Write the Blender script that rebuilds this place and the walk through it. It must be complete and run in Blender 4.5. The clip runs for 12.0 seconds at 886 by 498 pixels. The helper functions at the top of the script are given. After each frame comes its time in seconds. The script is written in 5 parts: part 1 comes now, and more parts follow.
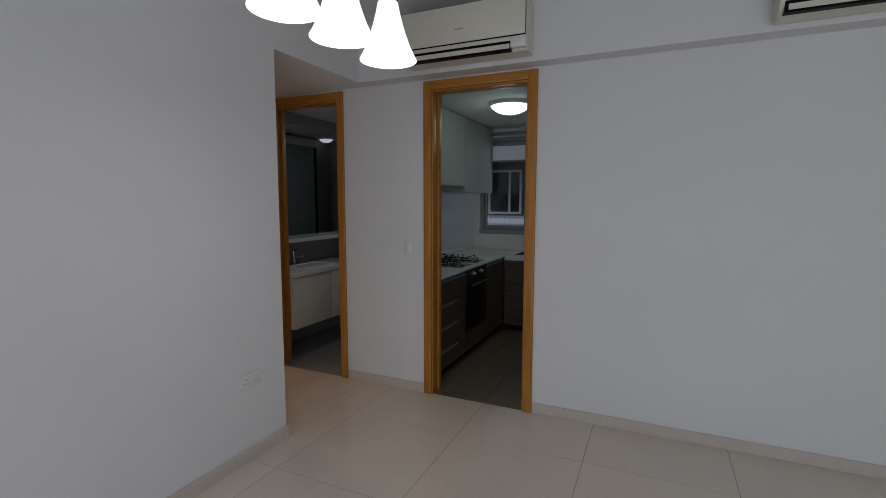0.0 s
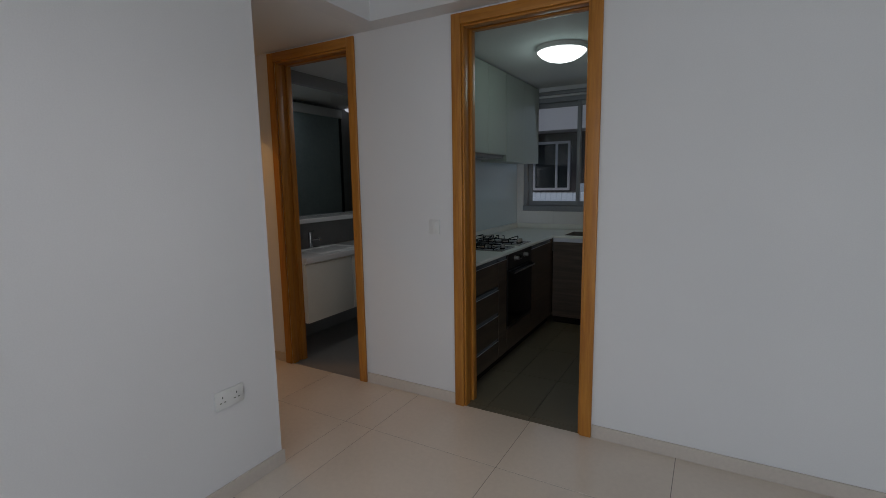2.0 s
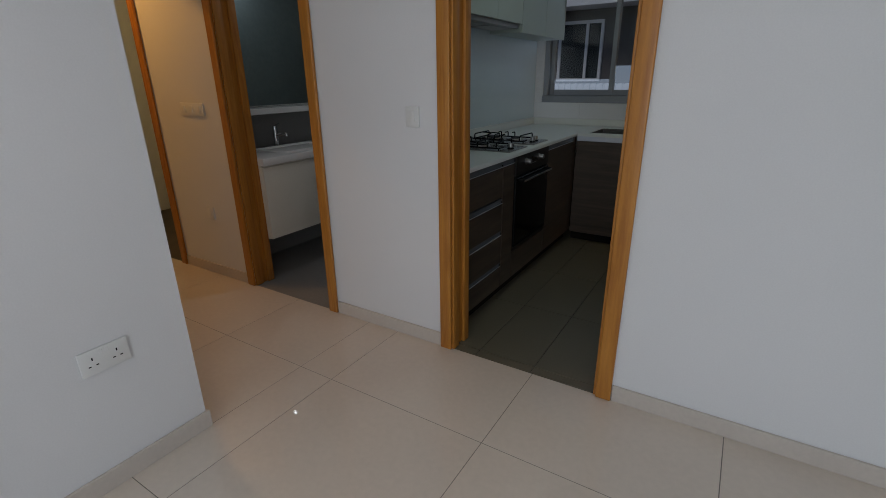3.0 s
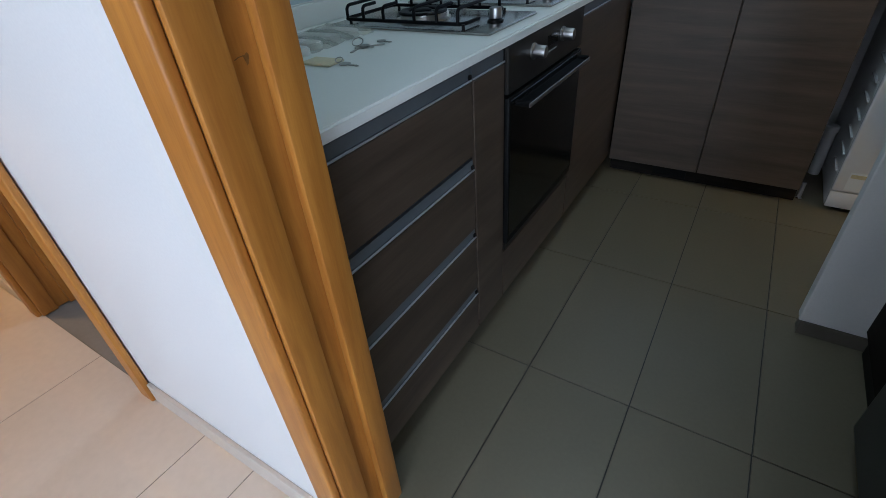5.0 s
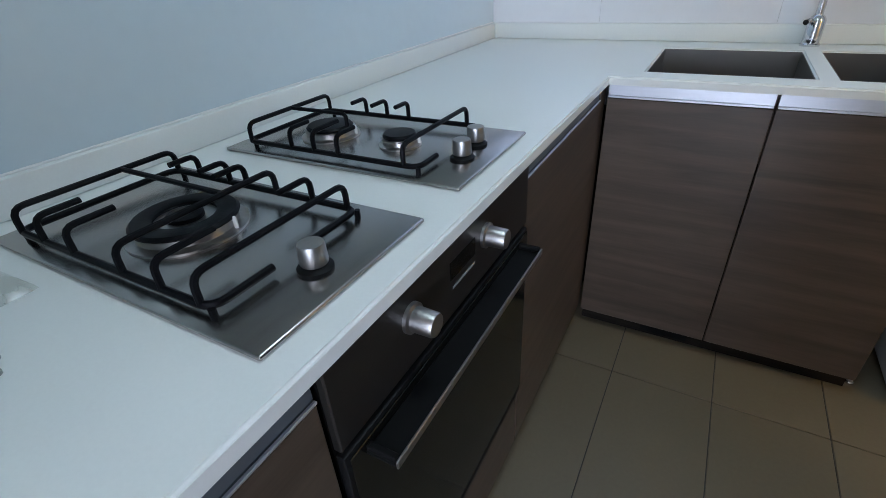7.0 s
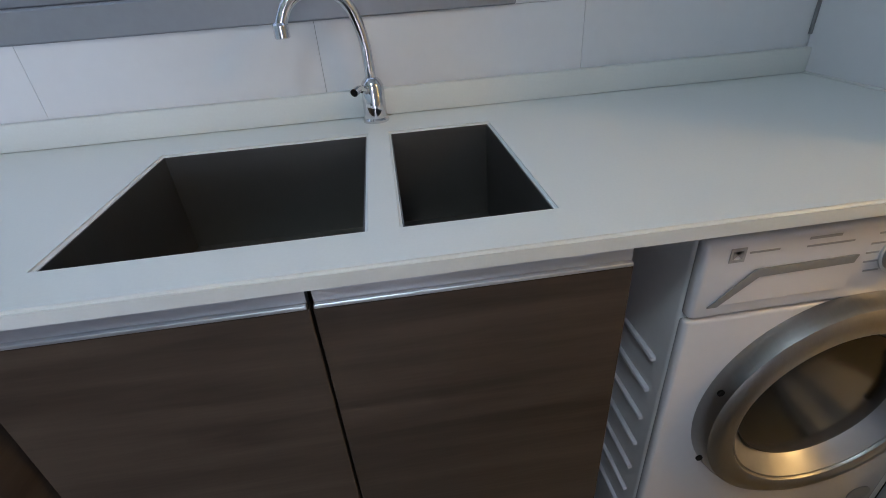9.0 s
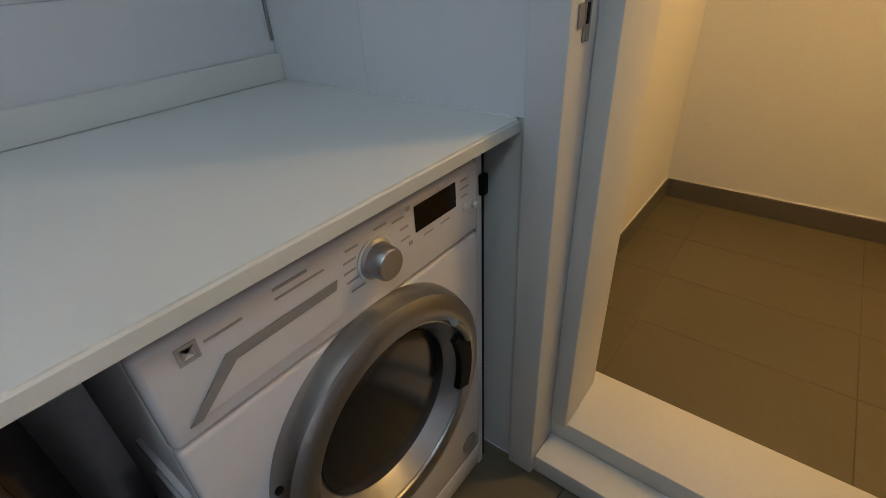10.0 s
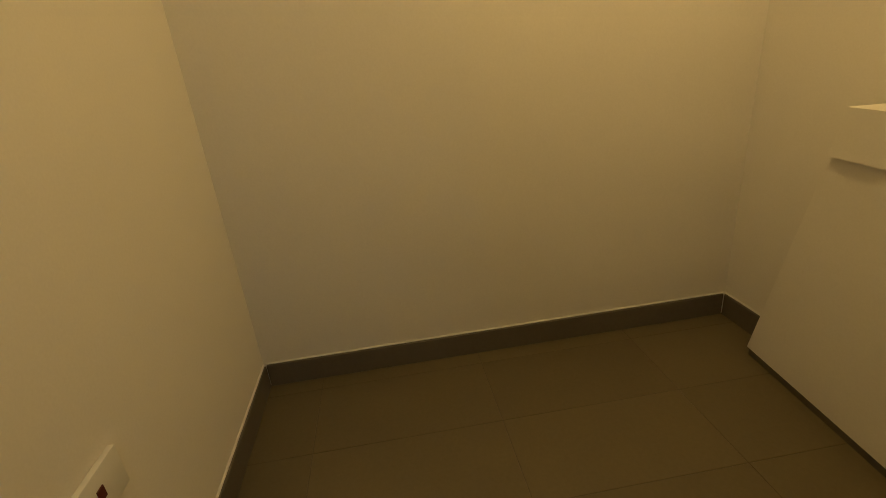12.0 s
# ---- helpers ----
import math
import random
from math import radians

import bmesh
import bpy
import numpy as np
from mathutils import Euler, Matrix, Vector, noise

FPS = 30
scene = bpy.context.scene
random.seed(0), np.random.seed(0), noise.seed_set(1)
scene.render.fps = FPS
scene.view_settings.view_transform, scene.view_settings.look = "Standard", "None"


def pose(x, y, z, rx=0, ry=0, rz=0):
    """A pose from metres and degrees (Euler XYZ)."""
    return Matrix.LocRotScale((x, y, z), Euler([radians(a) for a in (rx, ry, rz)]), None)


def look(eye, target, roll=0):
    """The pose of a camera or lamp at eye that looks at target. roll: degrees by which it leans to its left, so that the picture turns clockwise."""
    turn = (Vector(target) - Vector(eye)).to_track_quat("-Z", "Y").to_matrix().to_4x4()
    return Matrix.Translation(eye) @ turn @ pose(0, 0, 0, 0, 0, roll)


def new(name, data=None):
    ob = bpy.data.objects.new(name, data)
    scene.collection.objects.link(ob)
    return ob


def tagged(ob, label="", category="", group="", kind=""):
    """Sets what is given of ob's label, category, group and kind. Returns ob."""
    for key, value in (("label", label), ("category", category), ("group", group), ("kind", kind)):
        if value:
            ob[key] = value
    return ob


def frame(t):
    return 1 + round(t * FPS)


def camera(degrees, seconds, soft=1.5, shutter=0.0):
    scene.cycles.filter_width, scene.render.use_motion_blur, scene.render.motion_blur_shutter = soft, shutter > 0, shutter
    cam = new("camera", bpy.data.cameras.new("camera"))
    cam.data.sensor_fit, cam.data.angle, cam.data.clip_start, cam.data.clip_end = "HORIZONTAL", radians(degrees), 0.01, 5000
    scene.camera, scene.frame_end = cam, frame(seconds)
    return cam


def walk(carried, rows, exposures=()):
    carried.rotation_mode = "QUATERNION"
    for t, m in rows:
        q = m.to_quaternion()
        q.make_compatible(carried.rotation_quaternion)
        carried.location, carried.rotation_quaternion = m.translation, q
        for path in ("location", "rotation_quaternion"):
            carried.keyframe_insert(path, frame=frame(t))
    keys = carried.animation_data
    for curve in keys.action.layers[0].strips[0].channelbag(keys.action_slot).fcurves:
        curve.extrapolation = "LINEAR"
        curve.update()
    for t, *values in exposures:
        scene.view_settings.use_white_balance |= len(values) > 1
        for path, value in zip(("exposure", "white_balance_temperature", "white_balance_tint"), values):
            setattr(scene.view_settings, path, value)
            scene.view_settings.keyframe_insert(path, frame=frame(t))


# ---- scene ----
cam = camera(86.7, 12.0, soft=0.9)
# the camera's own brightening and white balance on the way
EXPOSURES = [(0, -0.02, 6550, 14), (0.5, -0.26, 6500, 14), (1.0, -0.16, 6450, 13), (1.5, -0.03, 6450, 13), (2.0, 0.07, 6500, 13), (2.5, 0.26, 6450, 13), (3.3, 0.44, 6450, 12), (4.8, 1.6, 5550, 11), (5.1, 2.08, 5550, 11), (5.5, 2.85, 5750, 14), (6.0, 2.78, 5700, 17), (6.5, 2.46, 5750, 17), (7.0, 2.54, 5750, 18), (9.0, 2.34, 5800, 21), (9.5, 2.42, 5900, 21), (10.0, 2.1, 6000, 21), (10.5, 1.9, 6200, 21), (11.0, 1.5, 7200, 11), (11.5, 1.3, 6600, 10), (12.0, 1.3, 5950, 10)]
PATH = [
    (0, (2.129, -3.243, 1.519), (1.304, -1.432, 1.318), 0.1),
    (0.5, (2.083, -3.024, 1.532), (1.179, -1.241, 1.466), -0.1),
    (1, (1.996, -2.796, 1.512), (0.976, -1.08, 1.383), -0.4),
    (1.5, (1.905, -2.628, 1.472), (0.914, -0.903, 1.264), -1.0),
    (2, (1.878, -2.57, 1.443), (0.895, -0.85, 1.161), -0.9),
    (2.5, (1.772, -2.259, 1.402), (0.752, -0.589, 0.986), -1.4),
    (3, (1.649, -1.825, 1.325), (0.651, -0.233, 0.641), -0.7),
    (3.2, (1.578, -1.638, 1.301), (0.604, -0.068, 0.536), -0.8),
    (4.8, (1.097, -0.373, 1.146), (0.164, 0.984, 0.011), -4.7),
    (5, (1.033, -0.268, 1.142), (0.11, 1.073, -0.021), -4.6),
    (5.5, (0.879, -0.023, 1.163), (-0.028, 1.324, -0.005), -4.6),
    (6, (0.809, 0.208, 1.188), (-0.155, 1.569, 0.084), -4.0),
    (6.5, (0.805, 0.379, 1.188), (-0.173, 1.758, 0.118), -3.9),
    (7, (0.786, 0.606, 1.192), (-0.08, 2.075, 0.147), -3.5),
    (7.2, (0.804, 0.699, 1.202), (0.007, 2.202, 0.15), -3.5),
    (8.8, (0.979, 1.496, 1.183), (0.959, 3.237, 0.2), -4.9),
    (9, (1.048, 1.551, 1.174), (1.212, 3.261, 0.15), -4.4),
    (9.5, (1.216, 1.632, 1.147), (2.111, 3.066, 0.078), -2.6),
    (10, (1.384, 1.619, 1.138), (2.692, 2.687, 0.067), -3.2),
    (10.3, (1.537, 1.608, 1.16), (3.01, 2.492, 0.137), -4.1),
    (10.5, (1.619, 1.609, 1.173), (3.198, 2.341, 0.187), -3.6),
    (11, (1.877, 1.678, 1.201), (3.658, 1.95, 0.333), -2.4),
    (11.4, (2.084, 1.629, 1.149), (3.914, 1.656, 0.342), -3.1),
    (12, (2.227, 1.546, 1.126), (4.07, 1.346, 0.374), -5.5),
]
walk(cam, [(t, look(eye, target, roll)) for t, eye, target, roll in PATH], EXPOSURES)

# ---- world, sun, large lights ----
world = bpy.data.worlds.new("overcast_sky")
world.use_nodes = True
scene.world = world
wn = world.node_tree
sky = wn.nodes.new("ShaderNodeTexSky")
sky.sky_type, sky.sun_disc = "NISHITA", False
sky.sun_elevation, sky.sun_rotation = radians(25), radians(20)
wn.nodes["Background"].inputs[1].default_value = 0.042
wn.links.new(sky.outputs[0], wn.nodes["Background"].inputs[0])


def lamp(name, kind, m, energy, color, size=0.1, size_y=None):
    data = bpy.data.lights.new(name, kind)
    data.energy, data.color = energy, color
    if kind == "AREA":
        data.size = size
        if size_y:
            data.shape, data.size_y = "RECTANGLE", size_y
    elif kind == "SUN":
        data.angle = size
    else:
        data.shadow_soft_size = size
    ob = new(name, data)
    ob.matrix_world = m
    return ob


lamp("sun", "SUN", look((0, 0, 10), (2.0, 6.0, 0)), 0.5, (1, 0.97, 0.93), radians(20))
# daylight through the living room's window, behind the walker
lamp("living_window_daylight", "AREA", look((3.35, -6.35, 1.25), (3.8, 0, 0.15)), 60, (0.80, 0.90, 1.0), 3.2, 2.2)
# daylight through the kitchen window
lamp("kitchen_window_daylight", "AREA", look((0.62, 2.60, 1.72), (0.62, 0, 1.0)), 0.7, (0.60, 0.78, 1.0), 1.4, 1.1)
# warm bulbs of the corridor, the bedroom and the yard
lamp("corridor_downlight_bulb", "SPOT", look((-1.9, -0.50, 2.40), (-1.9, -0.46, 0)), 19, (1, 0.50, 0.12), 0.05).data.spot_size = radians(112)
lamp("bedroom_bulb", "POINT", pose(-2.6, 2.2, 2.2), 10, (1, 0.72, 0.30), 0.1)
lamp("yard_bulb", "POINT", pose(3.10, 0.92, 2.22), 6.2, (1, 0.62, 0.185), 0.07)
lamp("bath_bulb", "AREA", pose(-0.46, 1.08, 2.395), 1.8, (0.85, 0.93, 1.0), 0.12)
lamp("kitchen_bulb", "POINT", pose(0.82, 1.13, 2.28), 1.32, (0.62, 0.92, 0.87), 0.13)

# ---- materials ----


def material(name, color, rough=0.5, metal=0.0, vary=0.06, scale=6.0, fine=60.0, bump=0.0, stretch=(1, 1, 1), island=0.0, coat=0.0, rough_vary=0.06, spec=0.5):
    """A painted, mineral or metal surface with large blotches and fine grain."""
    m = bpy.data.materials.new(name)
    m.use_nodes = True
    t = m.node_tree
    n, l = t.nodes, t.links
    b = n["Principled BSDF"]
    b.inputs["Roughness"].default_value, b.inputs["Metallic"].default_value = rough, metal
    b.inputs["Coat Weight"].default_value = coat
    b.inputs["Coat Roughness"].default_value = 0.08
    b.inputs["Specular IOR Level"].default_value = spec
    geo = n.new("ShaderNodeNewGeometry")
    mp = n.new("ShaderNodeMapping")
    mp.inputs["Scale"].default_value = stretch
    l.new(geo.outputs["Position"], mp.inputs["Vector"])
    big, small = n.new("ShaderNodeTexNoise"), n.new("ShaderNodeTexNoise")
    for tex, s, d in ((big, scale, 3.0), (small, fine, 4.0)):
        tex.inputs["Scale"].default_value, tex.inputs["Detail"].default_value = s, d
        l.new(mp.outputs[0], tex.inputs["Vector"])
    mix = n.new("ShaderNodeMath")
    mix.operation = "ADD"
    l.new(big.outputs["Fac"], mix.inputs[0])
    l.new(small.outputs["Fac"], mix.inputs[1])
    rng = n.new("ShaderNodeMapRange")
    rng.inputs["From Min"].default_value, rng.inputs["From Max"].default_value = 0.6, 1.4
    rng.inputs["To Min"].default_value, rng.inputs["To Max"].default_value = 1 - vary, 1 + vary
    l.new(mix.outputs[0], rng.inputs["Value"])
    last = rng.outputs[0]
    if island:
        info = n.new("ShaderNodeObjectInfo")
        r2 = n.new("ShaderNodeMapRange")
        r2.inputs["To Min"].default_value, r2.inputs["To Max"].default_value = 1 - island, 1 + island
        l.new(info.outputs["Random"], r2.inputs["Value"])
        mul = n.new("ShaderNodeMath")
        mul.operation = "MULTIPLY"
        l.new(last, mul.inputs[0])
        l.new(r2.outputs[0], mul.inputs[1])
        last = mul.outputs[0]
    col = n.new("ShaderNodeVectorMath")
    col.operation = "SCALE"
    col.inputs[0].default_value = color
    l.new(last, col.inputs["Scale"])
    l.new(col.outputs[0], b.inputs["Base Color"])
    rr = n.new("ShaderNodeMapRange")
    rr.inputs["To Min"].default_value, rr.inputs["To Max"].default_value = max(0.02, rough - rough_vary), rough + rough_vary
    l.new(big.outputs["Fac"], rr.inputs["Value"])
    l.new(rr.outputs[0], b.inputs["Roughness"])
    if bump:
        bp = n.new("ShaderNodeBump")
        bp.inputs["Strength"].default_value, bp.inputs["Distance"].default_value = bump, 0.002
        l.new(small.outputs["Fac"], bp.inputs["Height"])
        l.new(bp.outputs[0], b.inputs["Normal"])
    return m


def wood(name, dark, light, stretch, rough=0.42, scale=9.0, bands=0.5, island=0.05, coat=0.0):
    """Grained wood or laminate: long streaks, fine pores, a few darker bands."""
    m = bpy.data.materials.new(name)
    m.use_nodes = True
    t = m.node_tree
    n, l = t.nodes, t.links
    b = n["Principled BSDF"]
    b.inputs["Roughness"].default_value = rough
    b.inputs["Coat Weight"].default_value = coat
    geo = n.new("ShaderNodeNewGeometry")
    info = n.new("ShaderNodeObjectInfo")
    add = n.new("ShaderNodeVectorMath")
    add.operation = "MULTIPLY_ADD"
    add.inputs[1].default_value = (1, 1, 1)
    l.new(geo.outputs["Position"], add.inputs[0])
    l.new(info.outputs["Random"], add.inputs[2])
    mp = n.new("ShaderNodeMapping")
    mp.inputs["Scale"].default_value = stretch
    l.new(add.outputs[0], mp.inputs["Vector"])
    streak, pore = n.new("ShaderNodeTexNoise"), n.new("ShaderNodeTexNoise")
    for tex, s, d, dist in ((streak, scale, 4.0, 0.6), (pore, scale * 9, 3.0, 0.0)):
        tex.inputs["Scale"].default_value, tex.inputs["Detail"].default_value, tex.inputs["Distortion"].default_value = s, d, dist
        l.new(mp.outputs[0], tex.inputs["Vector"])
    mix = n.new("ShaderNodeMix")
    mix.inputs["Factor"].default_value = 0.22
    l.new(streak.outputs["Fac"], mix.inputs["A"])
    l.new(pore.outputs["Fac"], mix.inputs["B"])
    ramp = n.new("ShaderNodeValToRGB")
    ramp.color_ramp.elements[0].position, ramp.color_ramp.elements[1].position = 0.5 - bands / 4, 0.5 + bands / 4
    ramp.color_ramp.elements[0].color, ramp.color_ramp.elements[1].color = (*dark, 1), (*light, 1)
    l.new(mix.outputs["Result"], ramp.inputs["Fac"])
    l.new(ramp.outputs["Color"], b.inputs["Base Color"])
    bp = n.new("ShaderNodeBump")
    bp.inputs["Strength"].default_value, bp.inputs["Distance"].default_value = 0.12, 0.001
    l.new(pore.outputs["Fac"], bp.inputs["Height"])
    l.new(bp.outputs[0], b.inputs["Normal"])
    return m


def glowing(name, color, strength):
    m = bpy.data.materials.new(name)
    m.use_nodes = True
    b = m.node_tree.nodes["Principled BSDF"]
    b.inputs["Base Color"].default_value = (0.8, 0.8, 0.8, 1)
    b.inputs["Emission Color"].default_value, b.inputs["Emission Strength"].default_value = (*color, 1), strength
    return m


def clear_glass(name, color=(1, 1, 1), rough=0.0, ior=1.45):
    m = bpy.data.materials.new(name)
    m.use_nodes = True
    b = m.node_tree.nodes["Principled BSDF"]
    b.inputs["Base Color"].default_value, b.inputs["Roughness"].default_value = (*color, 1), rough
    b.inputs["Transmission Weight"].default_value, b.inputs["IOR"].default_value = 1.0, ior
    return m


WALL = material("wall_paint", (0.74, 0.74, 0.74), 0.75, vary=0.035, scale=1.3, fine=180, bump=0.12)
WALL_YARD = material("yard_wall_paint", (0.76, 0.74, 0.70), 0.75, vary=0.04, scale=1.1, fine=160, bump=0.12)
CEIL = material("ceiling_paint", (0.76, 0.76, 0.75), 0.85, vary=0.03, scale=1.0, fine=120, bump=0.1)
FLOOR_TILE = material("cream_porcelain_tile", (0.70, 0.62, 0.53), 0.05, vary=0.05, scale=2.2, fine=40, island=0.025, rough_vary=0.02)
GROUT = material("grey_grout", (0.20, 0.18, 0.16), 0.9, vary=0.15, scale=20, fine=120, bump=0.3)
GROUT_YARD = material("brown_grout", (0.112, 0.091, 0.066), 0.9, vary=0.2, scale=20, fine=120, bump=0.3)
GROUT_DARK = material("dark_grout", (0.05, 0.048, 0.045), 0.9, vary=0.2, scale=20, fine=120, bump=0.3)
KITCHEN_TILE = material("taupe_floor_tile", (0.152, 0.130, 0.086), 0.42, vary=0.07, scale=3.0, fine=90, bump=0.08, island=0.04)
YARD_TILE = material("brown_grey_floor_tile", (0.122, 0.100, 0.054), 0.5, vary=0.08, scale=3.0, fine=90, bump=0.08, island=0.04)
SKIRT_LIGHT = material("cream_skirting_tile", (0.58, 0.52, 0.46), 0.42, vary=0.06, scale=3, fine=60)
SKIRT_DARK = material("dark_skirting_tile", (0.12, 0.105, 0.085), 0.5, vary=0.1, scale=3, fine=60)
ORANGE_WOOD = wood("orange_varnished_wood", (0.36, 0.130, 0.018), (0.53, 0.226, 0.036), (6.0, 6.0, 0.45), 0.42, 8.0, 0.75, coat=0.08)
ORANGE_WOOD_HEAD = wood("orange_varnished_wood_along", (0.36, 0.130, 0.018), (0.53, 0.226, 0.036), (0.45, 6.0, 6.0), 0.42, 8.0, 0.75, coat=0.08)
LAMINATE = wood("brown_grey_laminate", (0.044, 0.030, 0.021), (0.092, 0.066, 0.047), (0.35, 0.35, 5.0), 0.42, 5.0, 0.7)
# laminate with the shade of door gaps and toe recesses in its colour
LAMINATE_DARK = wood("recess_dark_laminate", (0.010, 0.008, 0.006), (0.018, 0.014, 0.011), (0.55, 0.55, 9.0), 0.75, 5.0, 0.6)
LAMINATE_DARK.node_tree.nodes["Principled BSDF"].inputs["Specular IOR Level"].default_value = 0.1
COUNTER = material("white_solid_surface", (0.75, 0.77, 0.74), 0.37, vary=0.025, scale=3, fine=220, rough_vary=0.05)
SPLASH = material("pale_back_painted_glass", (0.57, 0.66, 0.70), 0.24, vary=0.02, scale=1.2, fine=30, coat=0.1, rough_vary=0.03)
WALL_TILE = material("white_glazed_wall_tile", (0.74, 0.75, 0.77), 0.2, vary=0.02, scale=2, fine=40, island=0.015)
CABINET_WHITE = material("pale_grey_green_lacquer", (0.37, 0.41, 0.36), 0.40, vary=0.02, scale=2, fine=80)
WHITE_PLASTIC = material("white_plastic", (0.74, 0.74, 0.72), 0.4, vary=0.02, scale=8, fine=90)
CREAM_PLASTIC = material("cream_plastic", (0.72, 0.69, 0.60), 0.42, vary=0.03, scale=5, fine=90)
BLACK_PLASTIC = material("black_plastic", (0.006, 0.006, 0.006), 0.5, vary=0.2, scale=12, fine=120, spec=0.1)
RED_SWITCH = material("dark_red_plastic", (0.10, 0.015, 0.012), 0.4, vary=0.1, scale=30, fine=120)
KNOT = material("wood_knot", (0.19, 0.085, 0.020), 0.5, vary=0.3, scale=80, fine=300)
GREY_PLASTIC = material("grey_plastic", (0.28, 0.28, 0.28), 0.45, vary=0.06, scale=12, fine=120)
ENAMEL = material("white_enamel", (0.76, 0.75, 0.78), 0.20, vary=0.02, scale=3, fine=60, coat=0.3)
ENAMEL_SIDE = material("dimmed_white_enamel", (0.68, 0.68, 0.69), 0.4, vary=0.03, scale=3, fine=60)
STEEL = material("brushed_steel", (0.36, 0.35, 0.34), 0.37, 1.0, vary=0.06, scale=4, fine=25, stretch=(40, 2, 2), bump=0.05)
STEEL_SINK = material("sink_steel", (0.22, 0.21, 0.195), 0.44, 1.0, vary=0.03, scale=4, fine=40, stretch=(9, 9, 1.2), rough_vary=0.04)
CHROME = material("chrome", (0.72, 0.72, 0.74), 0.08, 1.0, vary=0.03, scale=8, fine=60, rough_vary=0.03)
# darker copy of the aluminium, the shade inside the grip channels in its colour
ALU_SHADE = material("shade_toned_aluminium", (0.16, 0.18, 0.20), 0.42, 0.5, vary=0.05, scale=6, fine=60)
ALU = material("anodised_aluminium", (0.66, 0.69, 0.74), 0.37, 0.8, vary=0.05, scale=6, fine=60, stretch=(1, 1, 20))
SILVER = material("satin_silver", (0.50, 0.50, 0.52), 0.37, 0.95, vary=0.04, scale=6, fine=60)
WINDOW_ALU = material("grey_window_aluminium", (0.30, 0.31, 0.33), 0.45, 0.6, vary=0.05, scale=6, fine=60)
IRON = material("black_enamelled_iron", (0.004, 0.004, 0.005), 0.42, vary=0.25, scale=20, fine=200, bump=0.1, spec=0.1)
OVEN_GLASS = material("black_oven_glass", (0.006, 0.006, 0.005), 0.12, vary=0.1, scale=3, fine=40, rough_vary=0.03, spec=0.22)
OVEN_PANEL = material("bronze_steel_panel", (0.040, 0.036, 0.032), 0.42, 0.7, vary=0.04, scale=4, fine=30)
SHOWER_GLASS = material("grey_green_shower_glass", (0.30, 0.36, 0.36), 0.15, vary=0.1, scale=2, fine=30, rough_vary=0.03)
FRIDGE = material("dark_grey_appliance", (0.030, 0.033, 0.030), 0.4, vary=0.08, scale=3, fine=60)
PORCELAIN = material("white_porcelain", (0.75, 0.75, 0.73), 0.15, vary=0.02, scale=3, fine=60, rough_vary=0.04)
BATH_TILE = material("grey_brown_bath_tile", (0.25, 0.245, 0.235), 0.4, vary=0.08, scale=2, fine=60)
MIRROR = material("mirror", (0.80, 0.83, 0.82), 0.03, 1.0, vary=0.01, scale=2, fine=20, rough_vary=0.01)
PAPER = material("white_paper", (0.78, 0.79, 0.82), 0.8, vary=0.03, scale=14, fine=200)
INK = material("faded_blue_ink", (0.62, 0.65, 0.74), 0.8, vary=0.2, scale=40, fine=200)
INK_GREY = material("grey_print", (0.38, 0.38, 0.39), 0.6, vary=0.1, scale=40, fine=200)
BLUE_BUTTON = material("blue_buttons", (0.26, 0.33, 0.60), 0.5, vary=0.05, scale=40, fine=200)
LCD = material("dark_lcd", (0.020, 0.022, 0.024), 0.35, vary=0.05, scale=20, fine=90)
TAG = material("pale_wooden_tag", (0.62, 0.55, 0.36), 0.5, vary=0.1, scale=20, fine=120)
KEY_METAL = material("worn_key_metal", (0.36, 0.35, 0.32), 0.36, 1.0, vary=0.12, scale=60, fine=300)
FACADE = material("far_facade_render", (0.13, 0.115, 0.115), 0.9, vary=0.08, scale=0.6, fine=12)
FACADE_WHITE = material("far_white_ledge", (0.72, 0.72, 0.76), 0.8, vary=0.05, scale=0.6, fine=12)
FAR_GLASS = material("far_window_glass", (0.025, 0.03, 0.035), 0.08, vary=0.2, scale=1, fine=6)
GROUND_MAT = material("far_paving", (0.20, 0.20, 0.20), 0.9, vary=0.15, scale=0.3, fine=6)
GLASS = clear_glass("window_glass")
BAG = material("clear_plastic_bag", (0.50, 0.52, 0.46), 0.12, vary=0.03, scale=30, fine=60, bump=0.03, rough_vary=0.03)
BAG.node_tree.nodes["Principled BSDF"].inputs["Alpha"].default_value = 0.42
BOWL = material("smoked_door_glass", (0.018, 0.017, 0.016), 0.16, vary=0.1, scale=5, fine=40, rough_vary=0.02, spec=0.7)
BURNER = material("dull_burner_steel", (0.42, 0.40, 0.38), 0.30, 1.0, vary=0.12, scale=30, fine=120, rough_vary=0.05)
HOB_STEEL = material("dark_brushed_steel", (0.40, 0.385, 0.37), 0.25, 1.0, vary=0.06, scale=4, fine=25, stretch=(40, 2, 2), rough_vary=0.03)
GROUT_WHITE = material("white_grout", (0.72, 0.72, 0.73), 0.8, vary=0.08, scale=20, fine=120, bump=0.2)
SHADE_GLOW = glowing("lit_white_glass_shade", (1.0, 0.99, 1.0), 4.6)
DOME_GLOW = glowing("lit_white_dome", (0.90, 1.0, 0.99), 2.6)
SHOWER_GLOW = glowing("dim_lit_shower_dome", (0.85, 0.88, 1.0), 0.55)
SHADE_OUTER = glowing("lit_white_shade_outside", (1.0, 0.98, 1.0), 1.0)
DOWNLIGHT_GLOW = glowing("lit_warm_downlight", (1.0, 0.72, 0.38), 8.0)

# ---- mesh helpers ----
ORIGIN = {}


